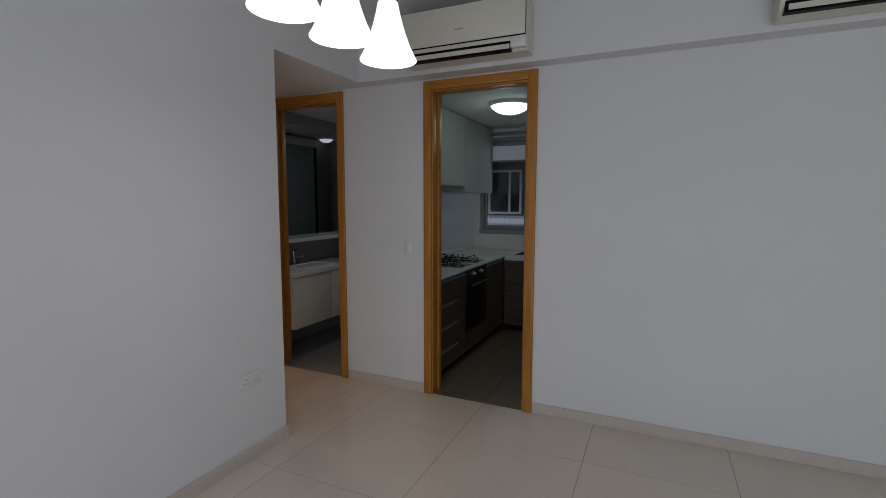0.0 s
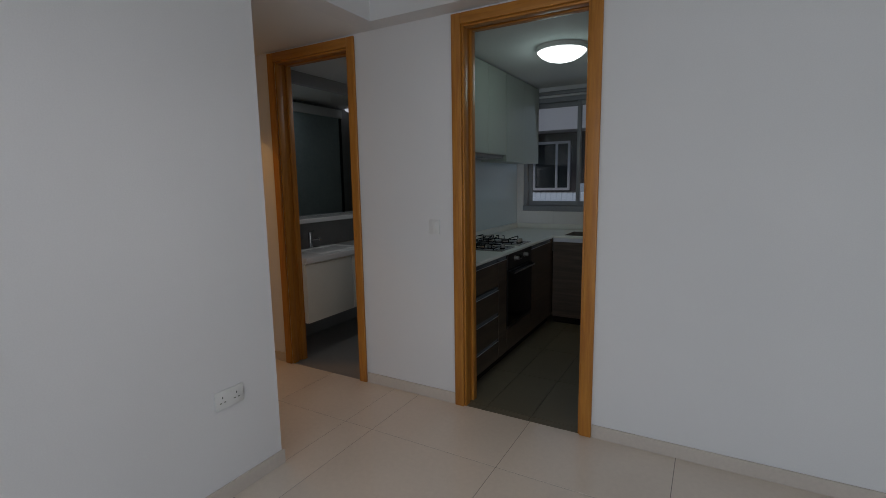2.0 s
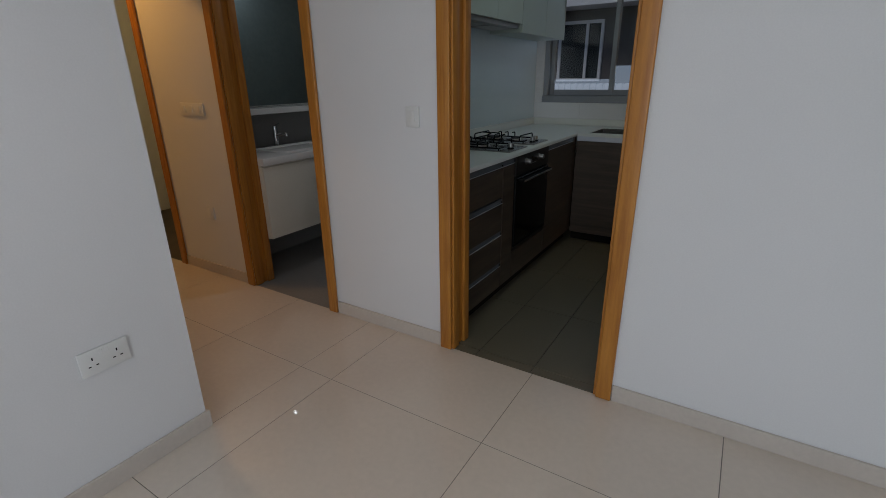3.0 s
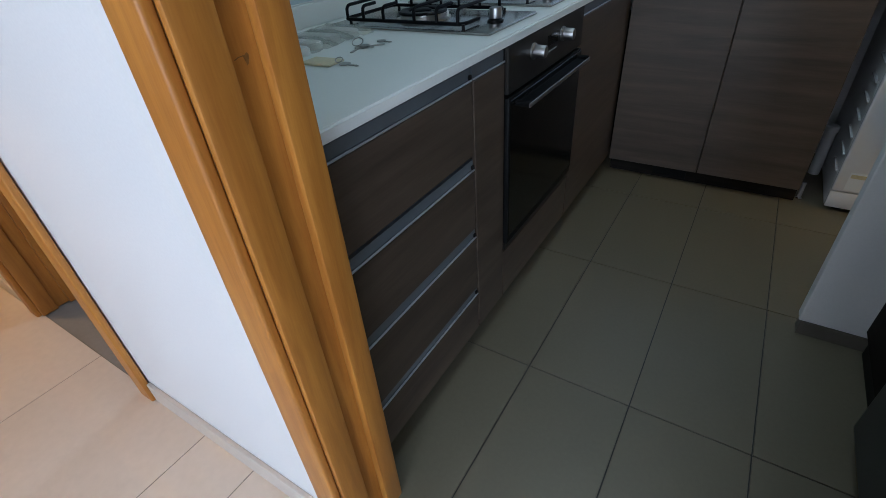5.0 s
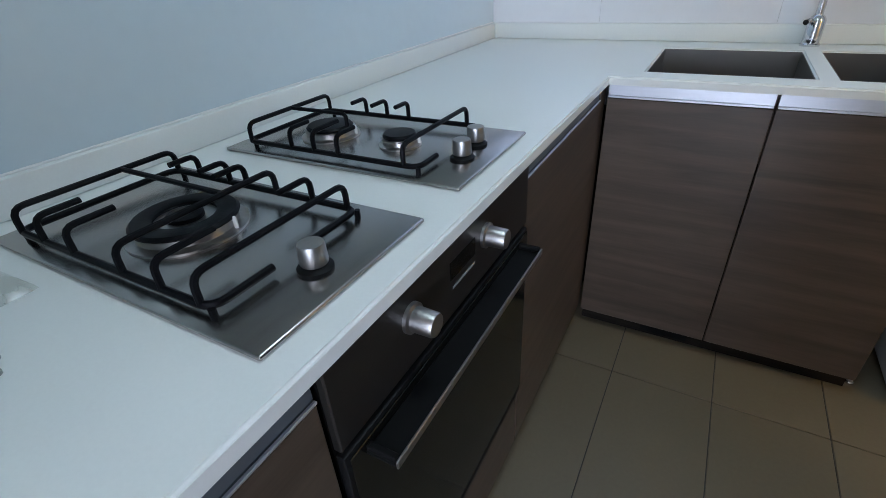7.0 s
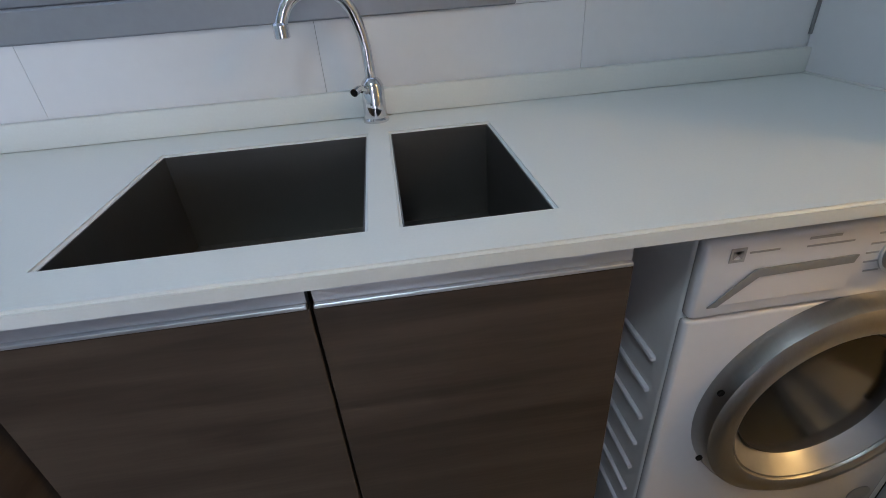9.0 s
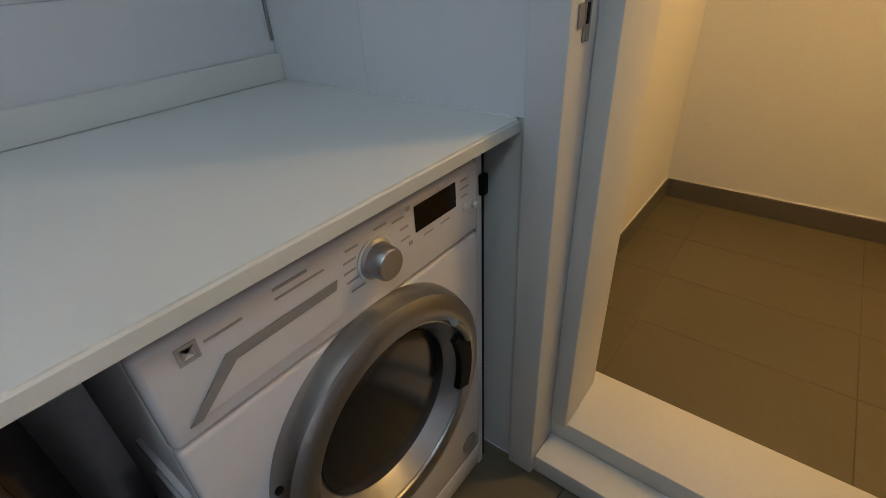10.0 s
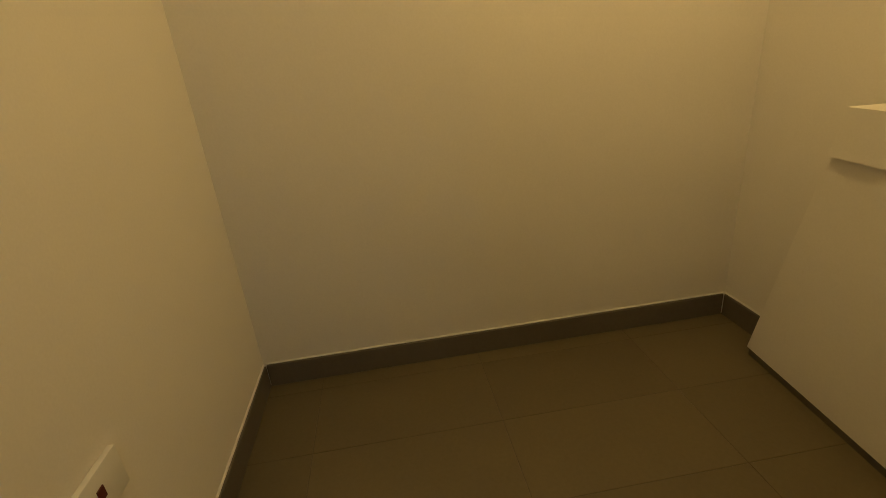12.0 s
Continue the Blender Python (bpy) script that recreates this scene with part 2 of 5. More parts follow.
def box(bm, x0, x1, y0, y1, z0, z1, bevel=0.0, segments=2):
    made = bmesh.ops.create_cube(bm, size=1.0)["verts"]
    for v in made:
        v.co = Vector((x0 + (v.co.x + 0.5) * (x1 - x0), y0 + (v.co.y + 0.5) * (y1 - y0), z0 + (v.co.z + 0.5) * (z1 - z0)))
    if bevel:
        edges = {e for v in made for e in v.link_edges}
        bmesh.ops.bevel(bm, geom=list(edges), offset=bevel, segments=segments, affect="EDGES", profile=0.5)
    return bm


def boxed(x0, x1, y0, y1, z0, z1, bevel=0.0, segments=2):
    return box(bmesh.new(), x0, x1, y0, y1, z0, z1, bevel, segments)


def lathe(bm, profile, centre, axis="z", steps=32):
    """Turns a profile of (radius, height) pairs round an axis through centre."""
    rings = []
    c = Vector(centre)
    for r, h in profile:
        ring = []
        for k in range(steps):
            a = 2 * math.pi * k / steps
            u, w = r * math.cos(a), r * math.sin(a)
            p = {"z": (u, w, h), "y": (u, h, w), "x": (h, u, w)}[axis]
            ring.append(bm.verts.new(c + Vector(p)))
        rings.append(ring)
    for a, b in zip(rings, rings[1:]):
        for k in range(steps):
            bm.faces.new((a[k], a[(k + 1) % steps], b[(k + 1) % steps], b[k]))
    for ring in (rings[0], rings[-1]):
        if len({tuple(round(q, 6) for q in v.co) for v in ring}) > 2:
            bm.faces.new(ring)
    bmesh.ops.remove_doubles(bm, verts=[v for ring in rings for v in ring], dist=1e-6)
    bmesh.ops.recalc_face_normals(bm, faces=bm.faces)
    return bm


def tube(bm, path, r, sides=8, closed=False):
    """A round bar along a polyline."""
    pts = [Vector(p) for p in path]
    n = len(pts)
    rings = []
    side = None
    for k, p in enumerate(pts):
        if closed:
            d = (pts[(k + 1) % n] - pts[k - 1]).normalized()
        else:
            d = (pts[min(k + 1, n - 1)] - pts[max(k - 1, 0)]).normalized()
        if side is None:
            side = d.orthogonal().normalized()
        side = (side - d * side.dot(d)).normalized()
        up = d.cross(side)
        rings.append([bm.verts.new(p + r * (math.cos(a) * side + math.sin(a) * up)) for a in (2 * math.pi * j / sides for j in range(sides))])
    pairs = list(zip(rings, rings[1:])) + ([(rings[-1], rings[0])] if closed else [])
    for a, b in pairs:
        for j in range(sides):
            bm.faces.new((a[j], a[(j + 1) % sides], b[(j + 1) % sides], b[j]))
    if not closed:
        bm.faces.new(rings[0][::-1])
        bm.faces.new(rings[-1])
    bmesh.ops.recalc_face_normals(bm, faces=bm.faces)
    return bm


def bend(points, r=0.012, steps=4):
    """Rounds the corners of a polyline."""
    pts = [Vector(p) for p in points]
    out = [pts[0]]
    for a, b, c in zip(pts, pts[1:], pts[2:]):
        u, w = (a - b), (c - b)
        k = min(r, u.length / 2, w.length / 2)
        p, q = b + u.normalized() * k, b + w.normalized() * k
        for j in range(steps + 1):
            s = j / steps
            out.append((1 - s) ** 2 * p + 2 * s * (1 - s) * b + s * s * q)
    return out + [pts[-1]]


def prism(bm, outline, axis, a, b):
    """Extrudes an outline of 2D points along an axis from a to b."""
    def at(p, h):
        return {"x": (h, p[0], p[1]), "y": (p[0], h, p[1]), "z": (p[0], p[1], h)}[axis]
    lo, hi = [bm.verts.new(at(p, a)) for p in outline], [bm.verts.new(at(p, b)) for p in outline]
    n = len(outline)
    for k in range(n):
        bm.faces.new((lo[k], lo[(k + 1) % n], hi[(k + 1) % n], hi[k]))
    bm.faces.new(lo[::-1])
    bm.faces.new(hi)
    bmesh.ops.recalc_face_normals(bm, faces=bm.faces)
    return bm


def finish(name, bm, mat, shift, smooth):
    me = bpy.data.meshes.new(name)
    if smooth:
        for f in bm.faces:
            f.smooth = True
        for e in bm.edges:
            if len(e.link_faces) == 2 and e.calc_face_angle(0) > radians(35):
                e.smooth = False
    bmesh.ops.translate(bm, verts=bm.verts, vec=-Vector(shift))
    bm.to_mesh(me)
    bm.free()
    me.materials.append(mat)
    return me


def thing(name, base, label, category, group="", kind=""):
    ob = tagged(new(name), label, category, group, kind)
    ob.location = base
    ob.empty_display_size = 0.05
    ORIGIN[ob] = Vector(base)
    return ob


def solid(name, bm, mat, base=(0, 0, 0), label="", category="", group="", kind="", smooth=True):
    ob = tagged(new(name, finish(name, bm, mat, base, smooth)), label, category, group, kind)
    ob.location = base
    ORIGIN[ob] = Vector(base)
    return ob


def part(name, bm, mat, parent, label="", smooth=True):
    ob = tagged(new(name, finish(name, bm, mat, ORIGIN[parent], smooth)), label)
    ob.parent = parent
    ORIGIN[ob] = ORIGIN[parent]
    return ob


def wall(name, bm, mat, label):
    return solid(name, bm, mat, label=label, category="wall", kind="structure", smooth=False)

# ---- structure: living room, corridor, kitchen, yard, bathroom ----
H_LIV, H_LOW, H_KIT = 2.85, 2.425, 2.45
KD = (0.555, 1.30, 2.35)     # kitchen door opening: x from, x to, top
BD = (-1.015, -0.30, 2.35)   # bathroom door opening
D2 = (-2.58, -1.87, 2.35)    # bedroom door opening
WT = 0.13                    # partition thickness

# wall between the living room and the kitchen, with its doorways
edges = [-3.6, D2[0], D2[1], BD[0], BD[1], KD[0], KD[1], 5.2]
for k, d in zip(range(0, 8, 2), (D2, BD, KD, None)):
    piece = wall("wall_kitchen_side", boxed(edges[k], edges[k + 1], 0, WT, 0, H_LIV), WALL, "smooth white painted partition wall beside a doorway")
    if d:
        part("lintel", boxed(d[0], d[1], 0, WT, d[2], H_LIV), WALL, piece, smooth=False)
wall("wall_left", boxed(-0.14, 0, -6.5, -1.015, 0, H_LIV), WALL, "smooth white painted wall with a corridor beside it")
wall("wall_right", boxed(5.2, 5.35, -6.5, 0.13, 0, H_LIV), WALL, "smooth white painted living room wall")
bm = bmesh.new()
box(bm, -0.14, 1.65, -6.65, -6.5, 0, H_LIV)
box(bm, 5.05, 5.35, -6.65, -6.5, 0, H_LIV)
box(bm, 1.65, 5.05, -6.65, -6.5, 0, 0.2)
box(bm, 1.65, 5.05, -6.65, -6.5, 2.5, H_LIV)
wall("wall_window_side", bm, WALL, "white painted living room wall with a wide window opening")
wall("corridor_header", boxed(-0.14, 0, -1.015, 0, H_LOW, H_LIV), WALL, "white painted header over the corridor mouth")
wall("beam", boxed(0, 5.2, -0.14, 0, H_LOW, H_LIV), WALL, "white painted ceiling beam along the wall")
wall("corridor_wall", boxed(-3.6, -0.14, -1.155, -1.015, 0, H_LIV), WALL, "white painted corridor wall")
wall("corridor_end", boxed(-3.75, -3.6, -1.155, 3.2, 0, H_LIV), WALL, "white painted end wall of the corridor")

def ceiling(name, x0, x1, y0, y1, z, label):
    solid(name, boxed(x0, x1, y0, y1, z, z + 0.12), CEIL, label=label, category="ceiling", kind="structure", smooth=False)


ceiling("ceiling_living", -0.14, 5.35, -6.65, 0.13, H_LIV, "plain white painted living room ceiling")
ceiling("ceiling_corridor", -3.75, -0.14, -1.155, 0, H_LOW, "plain white low corridor ceiling")
ceiling("ceiling_kitchen", -0.21, 2.065, WT, 2.80, H_KIT, "plain white kitchen ceiling")
ceiling("ceiling_yard", 2.065, 4.0, 0.05, 2.3, 2.42, "plain white yard ceiling")
ceiling("ceiling_bath", -1.55, -0.21, WT, 2.95, 2.45, "plain white bathroom ceiling")
ceiling("ceiling_bedroom", -3.75, -1.55, WT, 3.3, 2.6, "plain white bedroom ceiling")

# kitchen walls
BACK = 2.64                 # kitchen face of the window wall
WIN = (-0.02, 1.345, 1.10, 2.34)
bm = bmesh.new()
box(bm, -0.21, WIN[0], BACK + 0.008, 2.80, 0, H_KIT)
box(bm, WIN[1], 2.365, BACK + 0.008, 2.80, 0, H_KIT)
box(bm, WIN[0], WIN[1], BACK + 0.008, 2.80, 0, WIN[2])
box(bm, WIN[0], WIN[1], BACK + 0.008, 2.80, WIN[3], H_KIT)
wall_back = wall("wall_window", bm, GROUT_WHITE, "kitchen wall clad in large white glazed tiles")
wall("wall_counter_side", boxed(-0.21, -0.10, WT, 2.648, 0, H_KIT), WALL, "white kitchen wall behind the worktop")
YD = (1.165, 1.925)         # yard doorway, y from and to
bm = bmesh.new()
box(bm, 2.065, 2.365, YD[1], BACK + 0.008, 0, H_KIT)
box(bm, 2.065, 2.365, WT, YD[0], 0, H_KIT)
box(bm, 2.065, 2.365, YD[0], YD[1], 2.12, H_KIT)
wall("wall_yard_side", bm, WALL, "white painted wall with the yard doorway")
wall("fridge_nib", boxed(1.352, 2.044, 1.170, 1.215, 0.048, H_KIT, 0.004), WALL, "thin white painted nib wall beside the fridge recess")
solid("skirting_nib", boxed(1.358, 2.044, 1.166, 1.211, 0, 0.048), SKIRT_DARK, label="dark tile skirting under the nib wall", category="skirting", kind="structure")

# yard walls
wall("yard_wall_far", boxed(3.81, 3.95, 0.06, 2.24, 0, 2.45), WALL_YARD, "plain painted yard wall in warm lamplight")
wall("yard_wall_left", boxed(2.365, 3.81, 2.10, 2.24, 0, 2.45), WALL_YARD, "plain painted yard wall with a low socket")
wall("yard_wall_right", boxed(2.365, 3.81, 0.06, 0.205, 0, 2.45), WALL_YARD, "plain painted yard wall in warm lamplight")

# bathroom and bedroom shells
wall("bath_wall_left", boxed(-1.55, -1.42, WT, 2.95, 0, 2.6), BATH_TILE, "grey brown tiled bathroom wall")
wall("bath_wall_far", boxed(-1.42, -0.21, 2.80, 2.95, 0, 2.6), BATH_TILE, "grey brown tiled bathroom wall")
wall("bath_wall_right", boxed(-0.25, -0.212, WT, 2.80, 0, 2.45), BATH_TILE, "grey brown tiled bathroom wall behind the shower")
wall("bedroom_wall_far", boxed(-3.6, -1.55, 3.15, 3.3, 0, 2.6), WALL, "plain painted bedroom wall")


# ---- floors, with their tiles last in the file ----
def slab(name, x0, x1, y0, y1, z, mat, label):
    return solid(name, boxed(x0, x1, y0, y1, z - 0.1, z), mat, label=label, category="floor", kind="structure", smooth=False)


floor_living = slab("floor_living", -3.75, 5.35, -6.65, 0.0, -0.0012, GROUT, "polished cream porcelain tile floor")
floor_kitchen = slab("floor_kitchen", -0.21, 2.065, 0.0, 2.80, -0.0032, GROUT_DARK, "matt taupe kitchen floor tiles with dark joints")
floor_yard = slab("floor_yard", 2.365, 3.95, 0.06, 2.24, 0.0138, GROUT_YARD, "matt brown grey yard floor tiles")
slab("floor_bath", -1.55, -0.21, 0.0, 2.95, -0.004, BATH_TILE, "dull grey brown bathroom floor")
slab("floor_bedroom", -3.75, -1.55, 0.0, 3.3, -0.004, LAMINATE, "dark brown timber bedroom floor")
solid("ground", boxed(-150, 150, 3.5, 300, -12.2, -12.0), GROUND_MAT, label="grey paving far below the window", category="ground", kind="structure", smooth=False)


def skirting(name, x0, x1, y0, y1, h, mat, label, z0=0.0):
    solid(name, boxed(x0, x1, y0, y1, z0, z0 + h, 0.002, 1), mat, label=label, category="skirting", kind="structure", smooth=False)


CREAM = "low cream tile skirting along a white wall"
skirting("baseboard", 1.362, 5.2, -0.012, 0.0, 0.075, SKIRT_LIGHT, CREAM)
skirting("baseboard", -0.238, 0.493, -0.012, 0.0, 0.075, SKIRT_LIGHT, CREAM)
skirting("baseboard", -1.808, -1.077, -0.012, 0.0, 0.075, SKIRT_LIGHT, CREAM)
skirting("baseboard", 0.0, 0.012, -6.5, -1.003, 0.075, SKIRT_LIGHT, CREAM)
skirting("baseboard", -0.14, 0.0, -1.015, -1.003, 0.075, SKIRT_LIGHT, CREAM)
skirting("baseboard", -3.6, -0.14, -1.015, -1.003, 0.075, SKIRT_LIGHT, CREAM)
DARK = "dark grey brown tile skirting under a yard wall"
skirting("baseboard", 3.798, 3.81, 0.218, 2.088, 0.095, SKIRT_DARK, DARK, 0.015)
skirting("baseboard", 2.365, 3.798, 2.088, 2.10, 0.095, SKIRT_DARK, DARK, 0.015)
skirting("baseboard", 2.9, 3.798, 0.205, 0.217, 0.095, SKIRT_DARK, DARK, 0.015)
# thin strip paler than the skirting along its top edge
PALE_TOP = "thin pale strip on top of the skirting"
skirting("trim", 3.803, 3.81, 0.212, 2.093, 0.006, WALL_YARD, PALE_TOP, 0.1102)
skirting("trim", 2.365, 3.803, 2.093, 2.10, 0.006, WALL_YARD, PALE_TOP, 0.1102)
skirting("trim", 2.9, 3.803, 0.205, 0.212, 0.006, WALL_YARD, PALE_TOP, 0.1102)


# ---- door frames ----
def door_frame(name, d, label):
    """A varnished timber frame: moulded casings on both faces, lining and stop, round an opening in the partition."""
    x0, x1, top = d
    f = thing(name, ((x0 + x1) / 2, WT / 2, 0), label, "door frame", kind="structure")
    for s in (0, 1):
        def flip(a, b):
            return (x0 + a, x0 + b) if s == 0 else (x1 - b, x1 - a)
        part("lining", boxed(*flip(0, 0.004), -0.004, WT + 0.004, 0, top, 0.002, 1), ORANGE_WOOD, f)
        part("stop", boxed(*flip(0.004, 0.016), -0.007, 0.047, 0, top - 0.004, 0.003, 2), ORANGE_WOOD, f)
        part("stop", boxed(*flip(0.004, 0.022), 0.088, WT + 0.007, 0, top - 0.004, 0.004, 2), ORANGE_WOOD, f)
        for y0, y2 in ((-0.004, -0.022), (WT + 0.004, WT + 0.022)):
            b = bmesh.new()
            box(b, *flip(-0.060, 0.0036), min(y0, y2), max(y0, y2), 0, top + 0.060, 0.005, 3)
            part("casing", b, ORANGE_WOOD, f)
    part("head_lining", boxed(x0 + 0.004, x1 - 0.004, -0.004, WT + 0.004, top - 0.004, top, 0.001, 1), ORANGE_WOOD_HEAD, f)
    part("head_stop", boxed(x0 + 0.016, x1 - 0.016, -0.007, 0.047, top - 0.016, top - 0.004, 0.003, 2), ORANGE_WOOD_HEAD, f)
    part("head_stop", boxed(x0 + 0.014, x1 - 0.014, 0.088, WT + 0.007, top - 0.014, top - 0.004, 0.003, 2), ORANGE_WOOD_HEAD, f)
    for y0, y2 in ((-0.004, -0.022), (WT + 0.004, WT + 0.022)):
        b = bmesh.new()
        box(b, x0 + 0.0036, x1 - 0.0036, min(y0, y2), max(y0, y2), top - 0.0036, top + 0.0598, 0.005, 3)
        part("head_casing", b, ORANGE_WOOD_HEAD, f)
    return f


kitchen_frame = door_frame("door_frame_1", KD, "orange varnished wooden door frame of the kitchen doorway")
# knot in the varnished lining
kb = prism(bmesh.new(), [(0.0722 + (0.0030 + 0.0012 * math.sin(3 * a)) * math.cos(a), 1.026 + (0.0075 + 0.0025 * math.sin(2 * a + 1)) * math.sin(a)) for a in (2 * math.pi * k / 14 for k in range(14))], "x", 0.5585, 0.5592)
prism(kb, [(0.056, 1.0285), (0.062, 1.0305), (0.0705, 1.0308), (0.0705, 1.0297), (0.0625, 1.0294), (0.057, 1.0276)], "x", 0.5585, 0.5591)
part("knot", kb, KNOT, kitchen_frame, "brown knot and hairline crack", smooth=False)
bath_frame = door_frame("door_frame_2", BD, "orange varnished wooden door frame of the bathroom")
b = bmesh.new()
box(b, BD[0] + 0.014, BD[0] + 0.017, 0.096, 0.120, 0.93, 1.10, 0.001, 1)
part("strike_plate", b, BLACK_PLASTIC, bath_frame, "dark metal strike plate")
door_frame("door_frame_3", D2, "orange brown wooden door frame of the bedroom")


# yard door frame: white painted timber with a raised kerb
yf = thing("door_frame_4", (2.12, 1.5, 0), "white painted door frame with a worn strike plate", "door frame", kind="structure")
for y0, s in ((YD[1], -1), (YD[0], 1)):
    def span(a, b):
        return tuple(sorted((y0 + s * a, y0 + s * b)))
    part("jamb", boxed(2.045, 2.20, *span(-0.055, 0.012), 0.0, 2.15, 0.006, 2), WALL, yf)
    part("stop", boxed(2.135, 2.318 if s < 0 else 2.364, *span(0.0125, 0.053 if s < 0 else 0.060), 0.116, 2.098, 0.004, 2), WALL, yf)
part("casing", boxed(2.3655, 2.412, 1.085, 1.232, 0.016, 2.20, 0.004, 2), WALL_YARD, yf)
part("casing", boxed(2.3655, 2.405, 1.9245, 2.04, 0.016, 2.20, 0.004, 2), WALL_YARD, yf)
part("head", boxed(2.045, 2.20, YD[0] + 0.012, YD[1] - 0.012, 2.10, 2.15, 0.006, 2), WALL, yf)
b = boxed(2.086, 2.110, YD[1] - 0.0145, YD[1] - 0.012, 1.016, 1.090, 0.002, 1)
box(b, 2.066, 2.086, YD[1] - 0.0145, YD[1] - 0.012, 1.036, 1.068, 0.002, 1)
sp = part("strike_plate", b, WINDOW_ALU, yf, "worn steel strike plate")
part("slot", boxed(2.092, 2.102, YD[1] - 0.0152, YD[1] - 0.0143, 1.040, 1.068), BLACK_PLASTIC, sp)
for z in (1.021, 1.085):
    part("screw", lathe(bmesh.new(), [(0.0, -0.0012), (0.004, -0.001), (0.004, 0.0), (0, 0)], (2.098, YD[1] - 0.0144, z), "y", 10), KEY_METAL, sp)
solid("kerb", boxed(2.150, 2.365, YD[0], YD[1], 0, 0.115, 0.006, 2), WALL_YARD, label="white painted raised kerb in the yard doorway", category="kerb", kind="structure")
solid("sill", boxed(2.06, 2.148, YD[0] + 0.013, YD[1] - 0.013, 0, 0.06, 0.005, 2), WALL, label="low white painted step before the kerb", category="kerb", kind="structure")

# ---- kitchen window and the view ----
w = thing("window_1", ((WIN[0] + WIN[1]) / 2, 2.72, WIN[2]), "grey aluminium sliding kitchen window above the sink", "window", kind="structure")
b = bmesh.new()
box(b, WIN[0], WIN[1], 2.63, 2.78, WIN[2], WIN[2] + 0.06, 0.003, 1)
box(b, WIN[0], WIN[1], 2.66, 2.78, WIN[3] - 0.05, WIN[3], 0.003, 1)
box(b, WIN[0], WIN[0] + 0.045, 2.66, 2.78, WIN[2] + 0.06, WIN[3] - 0.05, 0.003, 1)
box(b, WIN[1] - 0.045, WIN[1], 2.66, 2.78, WIN[2] + 0.06, WIN[3] - 0.05, 0.003, 1)
part("window_frame", b, WINDOW_ALU, w, smooth=False)
for x0, x1, y0 in ((WIN[0] + 0.046, 0.615, 2.705), (0.575, WIN[1] - 0.046, 2.675)):
    b = bmesh.new()
    z0, z1 = WIN[2] + 0.061, WIN[3] - 0.051
    box(b, x0, x0 + 0.04, y0, y0 + 0.026, z0, z1, 0.003, 1)
    box(b, x1 - 0.04, x1, y0, y0 + 0.026, z0, z1, 0.003, 1)
    box(b, x0 + 0.04, x1 - 0.04, y0, y0 + 0.026, z0, z0 + 0.05, 0.003, 1)
    box(b, x0 + 0.04, x1 - 0.04, y0, y0 + 0.026, z1 - 0.05, z1, 0.003, 1)
    s = part("sash", b, WINDOW_ALU, w, smooth=False)
    p = part("pane", boxed(x0 + 0.038, x1 - 0.038, y0 + 0.011, y0 + 0.015, z0 + 0.048, z1 - 0.048), GLASS, s, smooth=False)
    p.visible_shadow = False
b = boxed(WIN[0] - 0.05, WIN[1] + 0.06, 2.60, 2.637, 2.36, 2.40, 0.008, 2)
solid("blind_rail", b, WINDOW_ALU, (0.6, 2.62, 2.36), "grey roller blind rail above the kitchen window", "blind")

FY = 7.0
h = thing("apartment_block", (0.5, FY, -12), "beige apartment block with white ledges across a gap", "building", kind="structure")
part("wall", boxed(-9, 9, FY, FY + 5, -12, 14), FACADE, h, smooth=False)
for z in range(-12, 12, 3):
    ledge = part("ledge", boxed(-9, 9, FY - 0.55, FY, z + 2.39, z + 2.83), FACADE_WHITE, h, "white painted ledge", smooth=False)
    rail = bmesh.new()
    for k in range(60):
        box(rail, -5 + k * 0.17, -4.93 + k * 0.17, FY - 0.5, FY - 0.46, z + 2.83, z + 3.02)
    box(rail, -5.1, 5.2, FY - 0.51, FY - 0.45, z + 3.02, z + 3.08)
    part("railing", rail, FACADE_WHITE, ledge, smooth=False)
    band = bmesh.new()
    for k in range(48):
        box(band, -5 + k * 0.11, -4.93 + k * 0.11, FY - 0.14, FY, z + 1.05, z + 1.21)
    box(band, -5.1, 0.3, FY - 0.12, FY, z + 1.03, z + 1.20)
    part("ribbed_band", band, FACADE_WHITE, h, smooth=False)
    for x in (-6.2, -3.6, -1.0, 1.6, 4.2):
        win = bmesh.new()
        for a, b in ((1.245, 1.295), (2.17, 2.22)):
            box(win, x - 0.38, x + 0.38, FY - 0.06, FY + 0.02, z + a, z + b)
        for q in (-0.38, 0.09, 0.34):
            box(win, x + q, x + q + 0.045, FY - 0.06, FY + 0.02, z + 1.295, z + 2.17)
        o = part("window", win, FACADE_WHITE, h, "white framed window", smooth=False)
        part("pane", boxed(x - 0.36, x + 0.36, FY - 0.02, FY - 0.005, z + 1.29, z + 2.18), FAR_GLASS, o, smooth=False)

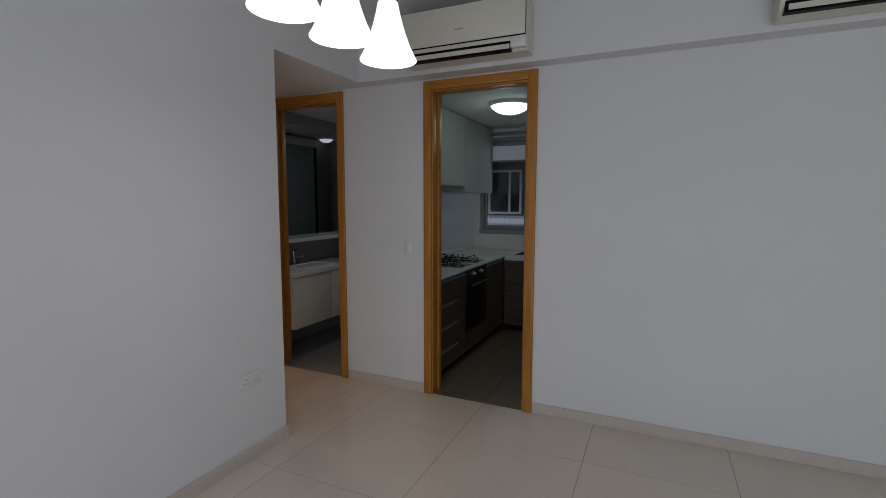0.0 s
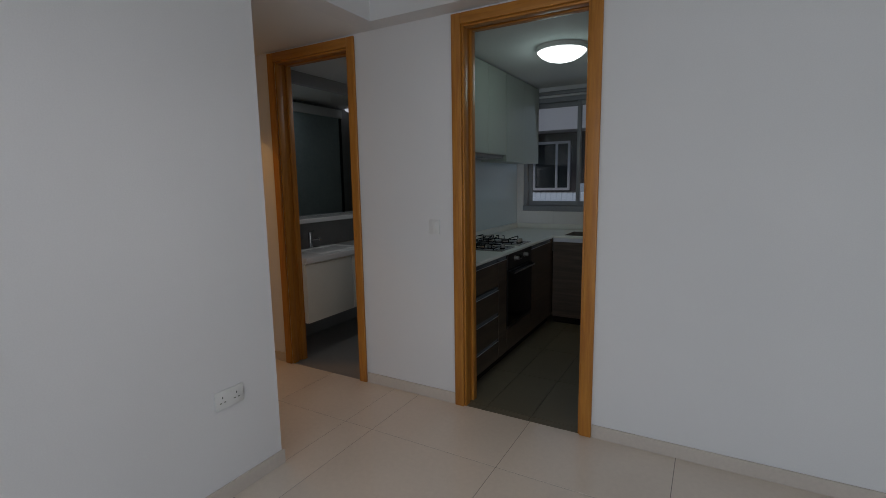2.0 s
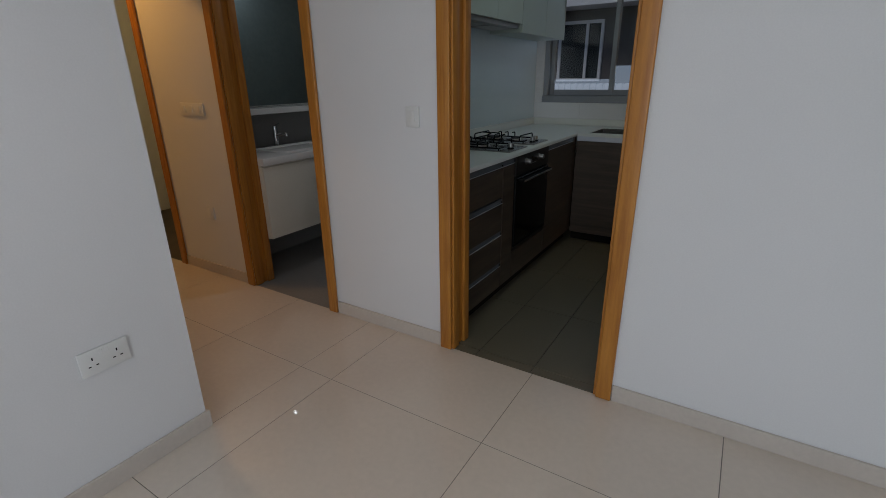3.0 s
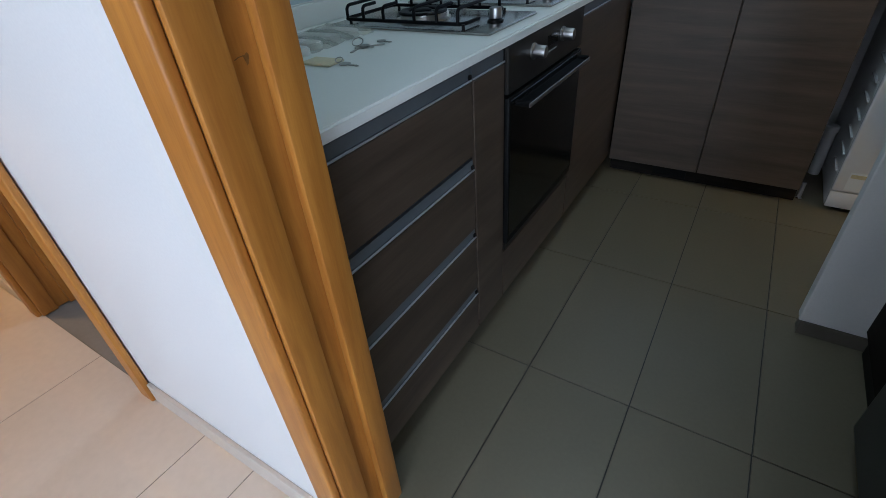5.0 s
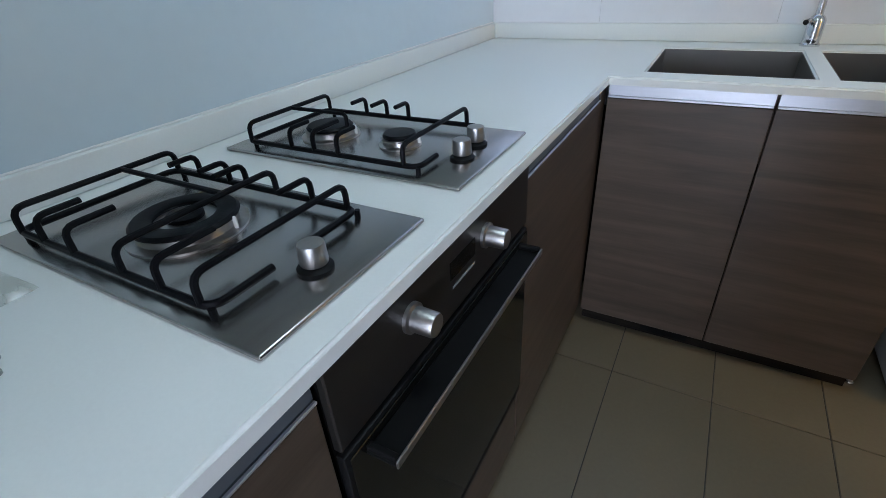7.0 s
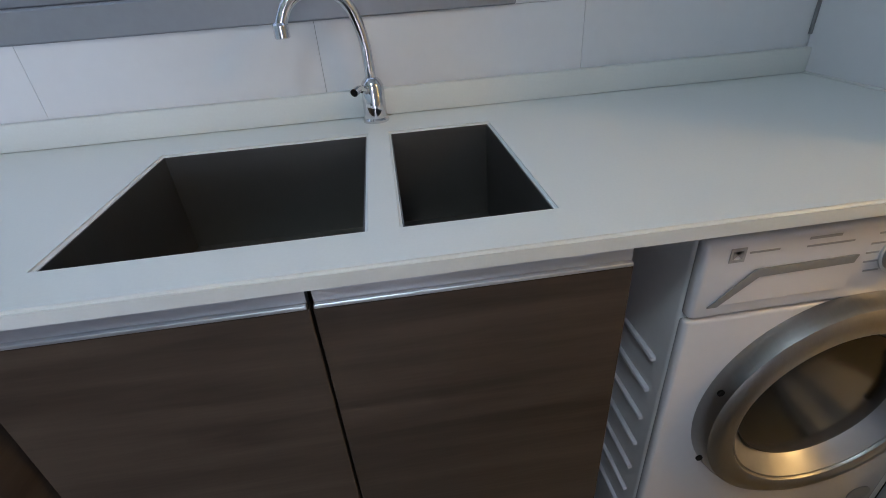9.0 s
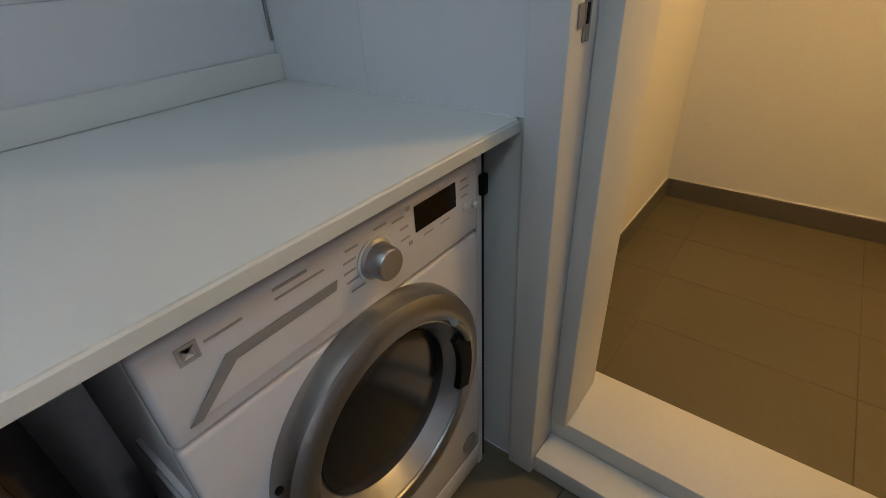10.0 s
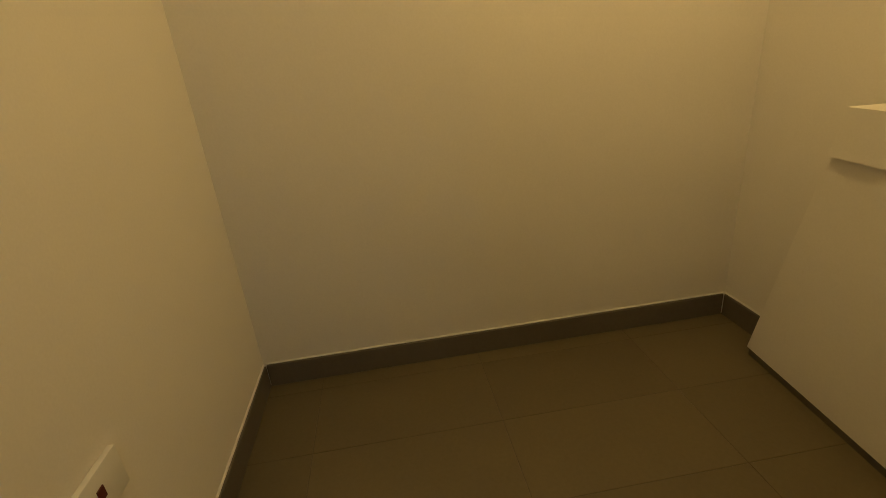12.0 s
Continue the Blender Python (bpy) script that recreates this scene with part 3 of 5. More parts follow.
# ---- living room things ----
def pendant(x, y, rim):
    """A trumpet-shaped white glass shade with a black cap, hanging on a cord."""
    p = thing("pendant_lamp", (x, y, rim), "lit white glass trumpet pendant with a black cap", "lamp", "pendants over the dining place")
    outer = [(0.100, 0.003), (0.091, 0.020), (0.078, 0.048), (0.064, 0.088), (0.052, 0.128), (0.042, 0.168), (0.035, 0.205)]
    inner = [(0.097, 0.003), (0.088, 0.020), (0.074, 0.048), (0.060, 0.088), (0.048, 0.128), (0.038, 0.168), (0.0, 0.190)]

    def scaled(profile):
        return [(q * 1.14, w * 1.09) for q, w in profile]
    shade = lathe(bmesh.new(), scaled([(0.0975, 0.0035), (0.0985, 0.0), *outer]), (x, y, rim), "z", 40)
    bmesh.ops.delete(shade, geom=[f for f in shade.faces if len(f.verts) > 4], context="FACES")
    part("shade", shade, SHADE_OUTER, p)
    lining = lathe(bmesh.new(), scaled(inner), (x, y, rim), "z", 40)
    bmesh.ops.delete(lining, geom=[f for f in lining.faces if len(f.verts) > 4], context="FACES")
    part("inner_glass", lining, SHADE_GLOW, p, "brightly lit inside of the shade")
    part("cap", lathe(bmesh.new(), [(0.040, 0.2225), (0.041, 0.228), (0.033, 0.283), (0.027, 0.333), (0.006, 0.341), (0.004, 0.375)], (x, y, rim), "z", 28), BLACK_PLASTIC, p)
    part("cord", tube(bmesh.new(), [(x, y, rim + 0.37), (x, y, H_LIV - 0.025)], 0.003, 6), BLACK_PLASTIC, p)
    part("ceiling_rose", lathe(bmesh.new(), [(0.05, -0.025), (0.055, -0.02), (0.055, 0.0)], (x, y, H_LIV), "z", 24), BLACK_PLASTIC, p)


for x, y, z in ((1.12, -1.56, 2.080), (1.083, -1.815, 2.094), (1.045, -2.055, 2.112)):
    pendant(x, y, z)


def air_conditioner(x0, z0):
    a = thing("air_conditioner", (x0 + 0.44, -0.14, z0), "cream wall-mounted split air conditioner with open louvre", "air conditioner", "air conditioners on the beam")
    x1, y1 = x0 + 0.88, -0.143
    y0 = y1 - 0.20
    body = bmesh.new()
    prism(body, [(y1, z0), (y0 + 0.06, z0), (y0 + 0.025, z0 + 0.035), (y0 + 0.012, z0 + 0.075), (y0 + 0.012, z0 + 0.30), (y0 + 0.03, z0 + 0.325), (y1, z0 + 0.325)], "x", x0, x1)
    bmesh.ops.bevel(body, geom=body.edges[:], offset=0.005, segments=2, affect="EDGES")
    part("body", body, CREAM_PLASTIC, a)
    panel = part("front_panel", boxed(x0 + 0.004, x1 - 0.004, y0, y0 + 0.012, z0 + 0.085, z0 + 0.318, 0.004, 2), CREAM_PLASTIC, a)
    part("badge", boxed(x0 + 0.41, x0 + 0.47, y0 - 0.001, y0 + 0.001, z0 + 0.165, z0 + 0.171), GREY_PLASTIC, panel)
    # black block and sheet stand in for shade in the outlet and panel gap
    part("outlet", boxed(x0 + 0.02, x1 - 0.10, y0 + 0.018, y0 + 0.062, z0 - 0.001, z0 + 0.074), BLACK_PLASTIC, a)
    part("panel_gap", boxed(x0 + 0.001, x1 - 0.001, y0 + 0.006, y0 + 0.0118, z0 + 0.079, z0 + 0.321), BLACK_PLASTIC, a, "black sheet for the shade round the panel")
    for lo, hi, back in ((0.010, 0.038, 0.0), (0.044, 0.062, 0.006)):
        lou = prism(bmesh.new(), [(y0 + 0.012 + back, z0 + lo), (y0 + 0.013 + back, z0 + hi), (y0 + 0.017 + back, z0 + hi), (y0 + 0.016 + back, z0 + lo)], "x", x0 + 0.035, x1 - 0.105)
        part("louvre", lou, CREAM_PLASTIC, a)
    part("display_box", boxed(x1 - 0.098, x1 - 0.002, y0 + 0.008, y0 + 0.06, z0 + 0.012, z0 + 0.078, 0.004, 2), WHITE_PLASTIC, a)


air_conditioner(0.475, 2.455)
air_conditioner(2.64, 2.455)


def socket_plate(y, z):
    """A double socket on the left wall, its pins as recessed slots."""
    s = thing("wall_socket", (0.0, y, z), "white double three-pin wall socket with switches", "socket")
    part("plate", boxed(0.0005, 0.010, y - 0.073, y + 0.073, z - 0.043, z + 0.043, 0.003, 2), WHITE_PLASTIC, s)
    for c in (-0.036, 0.036):
        for dy, dz, w, h in ((0, 0.012, 0.004, 0.010), (-0.011, -0.012, 0.008, 0.004), (0.011, -0.012, 0.008, 0.004)):
            part("pin_slot", boxed(0.0095, 0.0106, y + c + dy - w / 2, y + c + dy + w / 2, z + dz - h / 2, z + dz + h / 2), BLACK_PLASTIC, s)
        part("rocker", boxed(0.0098, 0.0125, y + c * 0.25 - 0.005, y + c * 0.25 + 0.005, z + 0.022, z + 0.036, 0.001, 1), WHITE_PLASTIC, s)


socket_plate(-1.292, 0.482)


def switch_plate(x, z, w, h, label, rockers=1):
    s = thing("wall_switch", (x, 0, z), label, "switch")
    part("plate", boxed(x - w / 2, x + w / 2, -0.010, -0.0005, z - h / 2, z + h / 2, 0.003, 2), WHITE_PLASTIC, s)
    for k in range(rockers):
        cx = x + (k - (rockers - 1) / 2) * w / max(rockers, 1)
        part("rocker", boxed(cx - 0.014, cx + 0.014, -0.0135, -0.0095, z - h * 0.3, z + h * 0.3, 0.002, 2), WHITE_PLASTIC, s)


switch_plate(0.352, 1.160, 0.074, 0.094, "white single light switch on a white wall")
switch_plate(-1.385, 1.155, 0.25, 0.078, "white wide switch plate in warm corridor light", 3)
switch_plate(-1.39, 0.463, 0.075, 0.09, "white blank plate low on the corridor wall", 1)

bd = thing("bathroom_lamp", (-0.46, 1.08, 2.45), "small cool white bathroom ceiling lamp", "lamp")
part("base", lathe(bmesh.new(), [(0.07, -0.035), (0.085, -0.03), (0.085, 0.0)], (-0.46, 1.08, 2.45), "z", 28), WHITE_PLASTIC, bd)
part("lens", lathe(bmesh.new(), [(0.0, -0.045), (0.04, -0.043), (0.069, -0.0355)], (-0.46, 1.08, 2.45), "z", 28), DOME_GLOW, bd)

sl = thing("shower_lamp", (-0.40, 2.52, 2.45), "round white dome lamp over the shower", "lamp")
part("base", lathe(bmesh.new(), [(0.10, -0.015), (0.105, -0.012), (0.105, 0.0)], (-0.40, 2.52, 2.45), "z", 28), WHITE_PLASTIC, sl)
part("dome", lathe(bmesh.new(), [(0.0, -0.06), (0.05, -0.055), (0.085, -0.035), (0.099, -0.0155)], (-0.40, 2.52, 2.45), "z", 28), SHOWER_GLOW, sl)

# corridor downlight
dl = thing("downlight", (-1.9, -0.50, H_LOW), "small lit warm recessed ceiling downlight", "lamp")
part("trim_ring", lathe(bmesh.new(), [(0.045, -0.004), (0.058, -0.004), (0.060, 0.0), (0.045, 0.0), (0.045, -0.004)], (-1.9, -0.50, H_LOW), "z", 28), WHITE_PLASTIC, dl)
part("lens", lathe(bmesh.new(), [(0.044, -0.002), (0.044, 0.0)], (-1.9, -0.50, H_LOW - 0.0005), "z", 24), DOWNLIGHT_GLOW, dl)

# ---- bathroom things seen through its door ----
v = thing("vanity_unit", (-1.2, 0.9, 0.3), "wall-hung cream bathroom vanity with a basin", "vanity")
part("body", boxed(-1.42, -0.970, 0.135, 1.28, 0.30, 0.80, 0.004, 1), CREAM_PLASTIC, v)
for y0, y1 in ((0.137, 0.705), (0.711, 1.278)):
    part("door", boxed(-0.969, -0.951, y0, y1, 0.302, 0.79, 0.003, 2), CREAM_PLASTIC, v)
top = part("worktop", boxed(-1.42, -0.938, 0.134, 1.30, 0.80, 0.85, 0.006, 2), PORCELAIN, v)
rimb = bmesh.new()
tube(rimb, bend([(-1.30, 0.35, 0.852), (-1.0, 0.35, 0.852), (-1.0, 0.85, 0.852), (-1.30, 0.85, 0.852), (-1.30, 0.35, 0.852)], 0.05), 0.012, 8)
part("basin_rim", rimb, PORCELAIN, top)
bt = thing("basin_tap", (-1.35, 0.6, 0.85), "short chrome basin mixer tap", "tap")
part("body", lathe(bmesh.new(), [(0.025, 0), (0.025, 0.004), (0.019, 0.01), (0.019, 0.13), (0.016, 0.15), (0.0, 0.152)], (-1.36, 0.6, 0.85), "z", 20), CHROME, bt)
part("spout", tube(bmesh.new(), bend([(-1.36, 0.6, 0.93), (-1.24, 0.6, 0.95), (-1.235, 0.6, 0.93)], 0.02), 0.011, 10), CHROME, bt)
part("lever", tube(bmesh.new(), [(-1.36, 0.6, 1.0), (-1.31, 0.6, 1.02)], 0.006, 8), CHROME, bt)
solid("bath_ledge", boxed(-1.42, -1.22, WT, 2.80, 1.10, 1.14, 0.003, 1), PORCELAIN, (-1.32, 1.1, 1.10), "narrow white stone ledge over the vanity", "ledge")
mc = thing("wall_mirror", (-1.41, 0.9, 1.145), "tall frameless bathroom mirror above a ledge", "mirror")
part("glass", boxed(-1.419, -1.408, 0.14, 2.78, 1.145, 2.33, 0.002, 1), MIRROR, mc)
part("top_clip", boxed(-1.4195, -1.400, 0.14, 2.78, 2.3305, 2.342), GREY_PLASTIC, mc, "dark metal top channel")
sh = thing("shower_screen", (-0.34, 1.3, 0.0), "dark greenish glass shower screen with a pale header", "shower screen")
part("glass", boxed(-0.350, -0.342, 1.15, 2.30, 0.02, 2.299, 0.001, 1), SHOWER_GLASS, sh)
part("edge_profile", boxed(-0.356, -0.336, 1.128, 1.149, 0.02, 2.299, 0.002, 1), WINDOW_ALU, sh, "slim aluminium edge profile")
# black strip put in for the shaded gap at the far end
part("edge_profile", boxed(-0.356, -0.336, 2.301, 2.345, 0.02, 2.299, 0.002, 1), BLACK_PLASTIC, sh, "black strip for the dark gap beside the glass")
part("header", boxed(-0.365, -0.325, 1.10, 2.36, 2.30, 2.405, 0.003, 1), WHITE_PLASTIC, sh)
part("threshold", boxed(-0.37, -0.32, 1.10, 2.36, 0.0, 0.019), PORCELAIN, sh)
hs = thing("hand_shower", (-1.38, 1.42, 0.8), "white coiled hand shower hose beside the vanity", "shower hose")
part("hose", tube(bmesh.new(), bend([(-1.36, 1.40, 0.60), (-1.30, 1.36, 0.86), (-1.18, 1.34, 0.92), (-1.05, 1.36, 0.86), (-1.04, 1.38, 0.60), (-1.12, 1.42, 0.395)], 0.07, 6), 0.012, 10), WHITE_PLASTIC, hs)
t = thing("toilet", (-1.1, 1.75, 0), "white porcelain toilet beyond the vanity", "toilet")
bowl = lathe(bmesh.new(), [(0.12, 0.0), (0.13, 0.05), (0.15, 0.2), (0.19, 0.34), (0.195, 0.38), (0.17, 0.39), (0.13, 0.3), (0.0, 0.25)], (-1.05, 1.72, 0), "z", 28)
part("bowl", bowl, PORCELAIN, t)
part("cistern", boxed(-1.41, -1.24, 1.53, 1.91, 0.40, 0.80, 0.02, 3), PORCELAIN, t)
part("seat", lathe(bmesh.new(), [(0.11, 0.392), (0.20, 0.392), (0.205, 0.402), (0.20, 0.412), (0.11, 0.412), (0.11, 0.392)], (-1.05, 1.72, 0), "z", 28), WHITE_PLASTIC, t)

# ---- kitchen: base units, worktop, appliances ----
CF = 0.518       # face of the units under the hob
CY = 2.012       # face of the units under the sink
TOP = 0.90


def grip_rail(y0, y1, z, front):
    """An aluminium grip channel above a front that runs in y: a back with its shade painted in and a bright lip."""
    ch = boxed(CF - 0.0165, CF - 0.0035, y0, y1, z + 0.0028, z + 0.0270)
    box(ch, CF - 0.012, CF - 0.0025, y0, y1, z - 0.0012, z + 0.0015)
    part("grip_channel", ch, ALU_SHADE, front, "aluminium channel with its light level in the colour", smooth=False)
    part("grip_lip", boxed(CF - 0.0022, CF + 0.002, y0, y1, z - 0.0012, z + 0.0025, 0.0008, 1), ALU, front, "bright aluminium lip", smooth=False)


drawers = thing("drawer_unit", (0.21, 0.39, 0.0), "brown grey laminate unit with four grip-rail drawers", "cabinet")
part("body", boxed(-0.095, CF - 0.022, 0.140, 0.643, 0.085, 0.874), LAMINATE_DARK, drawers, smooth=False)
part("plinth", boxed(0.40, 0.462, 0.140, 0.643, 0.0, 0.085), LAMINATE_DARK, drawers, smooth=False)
for z0, z1 in ((0.664, 0.842), (0.458, 0.628), (0.253, 0.430), (0.090, 0.230)):
    d = part("drawer_front", boxed(CF - 0.019, CF, 0.143, 0.6415, z0, z1 - 0.005, 0.0015, 1), LAMINATE, drawers, smooth=False)
    grip_rail(0.143, 0.6415, z1 - 0.001, d)
    part("end_cap", boxed(CF - 0.018, CF + 0.0012, 0.632, 0.6412, z1 + 0.0022, z1 + 0.012, 0.001, 1), BLACK_PLASTIC, d, "dark plastic end cap", smooth=False)

pull = thing("narrow_cabinet", (0.21, 0.73, 0.0), "narrow brown grey laminate cabinet beside the oven", "cabinet")
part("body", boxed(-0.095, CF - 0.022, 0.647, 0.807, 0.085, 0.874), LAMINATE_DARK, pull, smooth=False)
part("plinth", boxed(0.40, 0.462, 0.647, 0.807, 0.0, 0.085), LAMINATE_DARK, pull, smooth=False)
d = part("door", boxed(CF - 0.019, CF, 0.6485, 0.806, 0.090, 0.837, 0.0015, 1), LAMINATE, pull, smooth=False)
grip_rail(0.6485, 0.806, 0.841, d)

OY0, OY1 = 0.809, 1.372
housing = thing("oven_housing", (0.21, 1.1, 0.0), "brown laminate housing under the built-in oven", "cabinet")
part("body", boxed(-0.095, CF - 0.022, OY0, OY1, 0.085, 0.262), LAMINATE_DARK, housing, smooth=False)
part("plinth", boxed(0.40, 0.462, OY0, OY1, 0.0, 0.085), LAMINATE_DARK, housing, smooth=False)
part("lower_panel", boxed(CF - 0.019, CF, OY0 + 0.001, OY1 - 0.001, 0.090, 0.268, 0.0015, 1), LAMINATE, housing, smooth=False)
ov = thing("oven", (0.25, 1.1, 0.272), "built-in oven with black glass door and two knobs", "oven")
part("body", boxed(-0.05, CF - 0.004, OY0 + 0.004, OY1 - 0.004, 0.272, 0.874), BLACK_PLASTIC, ov, smooth=False)
panel = part("control_panel", boxed(CF - 0.004, CF + 0.008, OY0 + 0.004, OY1 - 0.004, 0.757, 0.874, 0.002, 1), OVEN_PANEL, ov, "dark bronze steel control panel")
part("display", boxed(CF + 0.0078, CF + 0.0088, 1.062, 1.140, 0.818, 0.846), OVEN_GLASS, panel)
part("label_bar", boxed(CF + 0.0078, CF + 0.0086, 1.068, 1.138, 0.801, 0.805), GREY_PLASTIC, panel)
for y in (0.962, 1.178):
    part("knob", lathe(bmesh.new(), [(0.0205, 0.0), (0.0205, 0.005), (0.0165, 0.007), (0.016, 0.033), (0.0145, 0.036), (0.0, 0.036)], (CF + 0.008, y, 0.830), "x", 28), STEEL, panel, "round brushed steel knob")
dr = part("door", boxed(CF - 0.004, CF + 0.010, OY0 + 0.004, OY1 - 0.004, 0.300, 0.748, 0.003, 2), BLACK_PLASTIC, ov)
part("glass", boxed(CF + 0.0095, CF + 0.0125, OY0 + 0.010, OY1 - 0.010, 0.325, 0.742, 0.001, 1), OVEN_GLASS, dr, "black tinted oven glass")
hb = bmesh.new()
box(hb, CF + 0.012, CF + 0.0515, OY0 + 0.034, OY1 - 0.046, 0.7225, 0.7275, 0.001, 1)
for y in (OY0 + 0.034, OY1 - 0.056):
    box(hb, CF + 0.012, CF + 0.0515, y, y + 0.010, 0.7276, 0.7370, 0.002, 1)
handle = part("handle", hb, BLACK_PLASTIC, dr, "black shelf handle")
part("edge_strip", boxed(CF + 0.052, CF + 0.0555, OY0 + 0.034, OY1 - 0.046, 0.7215, 0.7335, 0.001, 1), STEEL, handle, "thin bright steel edge strip")
part("vent_strip", boxed(CF - 0.003, CF + 0.004, OY0 + 0.006, OY1 - 0.006, 0.276, 0.297), OVEN_PANEL, ov)

corner = thing("corner_cabinet", (0.21, 1.7, 0.0), "brown grey laminate corner cabinet beside the oven", "cabinet")
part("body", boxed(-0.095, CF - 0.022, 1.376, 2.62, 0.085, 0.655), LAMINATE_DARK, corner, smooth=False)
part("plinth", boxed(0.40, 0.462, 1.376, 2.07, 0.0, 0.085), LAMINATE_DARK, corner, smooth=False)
d = part("door", boxed(CF - 0.019, CF, 1.378, 1.962, 0.090, 0.837, 0.0015, 1), LAMINATE, corner, smooth=False)
grip_rail(1.378, 1.962, 0.841, d)
part("corner_post", boxed(CF - 0.019, CF - 0.001, 1.965, CY + 0.02, 0.090, 0.872), LAMINATE, corner, smooth=False)


def sink_unit(x0, x1, label):
    u = thing("sink_cabinet", ((x0 + x1) / 2, 2.3, 0.0), label, "cabinet", "cabinets under the sink")
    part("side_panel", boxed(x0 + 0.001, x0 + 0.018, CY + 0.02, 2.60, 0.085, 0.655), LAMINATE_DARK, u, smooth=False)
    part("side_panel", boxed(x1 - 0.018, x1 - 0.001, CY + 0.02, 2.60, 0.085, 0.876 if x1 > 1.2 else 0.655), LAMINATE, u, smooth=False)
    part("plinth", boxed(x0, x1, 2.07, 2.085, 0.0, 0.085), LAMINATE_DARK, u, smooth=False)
    d = part("door", boxed(x0 + 0.002, x1 - 0.002, CY, CY + 0.019, 0.078, 0.838, 0.0015, 1), LAMINATE, u, smooth=False)
    # channel here in the brighter aluminium, its stronger light put into the colour
    part("grip_channel", boxed(x0 + 0.004, x1 - 0.004, CY + 0.004, CY + 0.0185, 0.8456, 0.8765), ALU, d, "aluminium channel with its light level in the colour", smooth=False)
    part("grip_lip", boxed(x0 + 0.004, x1 - 0.004, CY - 0.003, CY + 0.0188, 0.8395, 0.8452, 0.001, 1), ALU, d, "bright aluminium lip", smooth=False)


sink_unit(0.525, 0.930, "brown grey laminate sink cabinet by the corner")
sink_unit(0.930, 1.333, "brown grey laminate sink cabinet beside the washer")
leg = thing("cabinet_leg", (1.352, 2.10, 0.0), "small chrome levelling leg under the cabinet end", "leg")
part("post", lathe(bmesh.new(), [(0.008, 0.004), (0.008, 0.078)], (1.352, 2.10, 0.0), "z", 14), GREY_PLASTIC, leg)
part("pad", lathe(bmesh.new(), [(0.013, 0.0), (0.013, 0.004), (0.009, 0.007)], (1.352, 2.10, 0.0), "z", 16), CHROME, leg, "bright chrome pad")
sk_hole = solid("plinth_vent", boxed(0.735, 0.885, 2.066, 2.0695, 0.012, 0.066), BLACK_PLASTIC, (0.81, 2.068, 0.012), "dark vent slot in the cabinet plinth", "vent")

# worktop: one L-shaped slab with two sink cut-outs
SX = (0.610, 1.002, 1.050, 1.248)
SY = (2.078, 2.488)
FRONT = CF + 0.012
bm = bmesh.new()
EDGE = 1.992
z0, z1 = 0.878, TOP
pieces = [(-0.098, FRONT, 0.132, EDGE), (-0.098, SX[0], EDGE, 2.638), (SX[0], SX[3], EDGE, SY[0]), (SX[0], SX[3], SY[1], 2.638), (SX[1], SX[2], SY[0], SY[1]), (SX[3], 2.0612, EDGE, 2.638)]
xs = sorted({p for q in pieces for p in q[:2]})
ys = sorted({p for q in pieces for p in q[2:]})
inside = lambda x, y: any(a < x < b and c < y < d for a, b, c, d in pieces)
grid = {}
vert = lambda x, y, z: grid.setdefault((x, y, z), bm.verts.new((x, y, z)) if (x, y, z) not in grid else None)
for i in range(len(xs) - 1):
    for j in range(len(ys) - 1):
        x, y, X, Y = xs[i], ys[j], xs[i + 1], ys[j + 1]
        mx, my = (x + X) / 2, (y + Y) / 2
        if not inside(mx, my):
            continue
        bm.faces.new([vert(*p, z1) for p in ((x, y), (X, y), (X, Y), (x, Y))])
        bm.faces.new([vert(*p, z0) for p in ((x, Y), (X, Y), (X, y), (x, y))])
        for k, (a, b) in enumerate((((x, y), (X, y)), ((X, y), (X, Y)), ((X, Y), (x, Y)), ((x, Y), (x, y)))):
            ni, nj = i + (0, 1, 0, -1)[k], j + (-1, 0, 1, 0)[k]
            out = not (0 <= ni < len(xs) - 1 and 0 <= nj < len(ys) - 1) or not inside((xs[ni] + xs[ni + 1]) / 2, (ys[nj] + ys[nj + 1]) / 2)
            if out:
                bm.faces.new([vert(*a, z1), vert(*a, z0), vert(*b, z0), vert(*b, z1)])
bmesh.ops.recalc_face_normals(bm, faces=bm.faces)
bmesh.ops.dissolve_limit(bm, angle_limit=0.01, verts=bm.verts, edges=bm.edges)
rim = [e for e in bm.edges if len(e.link_faces) == 2 and e.calc_face_angle(0) > 1 and e.verts[0].co.z > z1 - 0.001 and e.verts[1].co.z > z1 - 0.001]
bmesh.ops.bevel(bm, geom=rim, offset=0.004, segments=3, affect="EDGES")
worktop = thing("worktop", (0.3, 1.2, 0.878), "white solid-surface L-shaped kitchen worktop with upstand", "worktop")
part("slab", bm, COUNTER, worktop, smooth=False)
UP = 0.058
up = boxed(-0.098, -0.078, 0.132, 2.619, TOP + 0.0005, TOP + UP, 0.003, 2)
part("upstand", up, COUNTER, worktop)
part("sealant_bead", boxed(2.0545, 2.0615, 1.998, 2.619, TOP - 0.003, TOP + 0.004, 0.002, 2), WHITE_PLASTIC, worktop, "thin white sealant bead")
part("upstand", boxed(-0.098, 2.0612, 2.6195, 2.6385, TOP + 0.0005, TOP + UP, 0.003, 2), COUNTER, worktop)

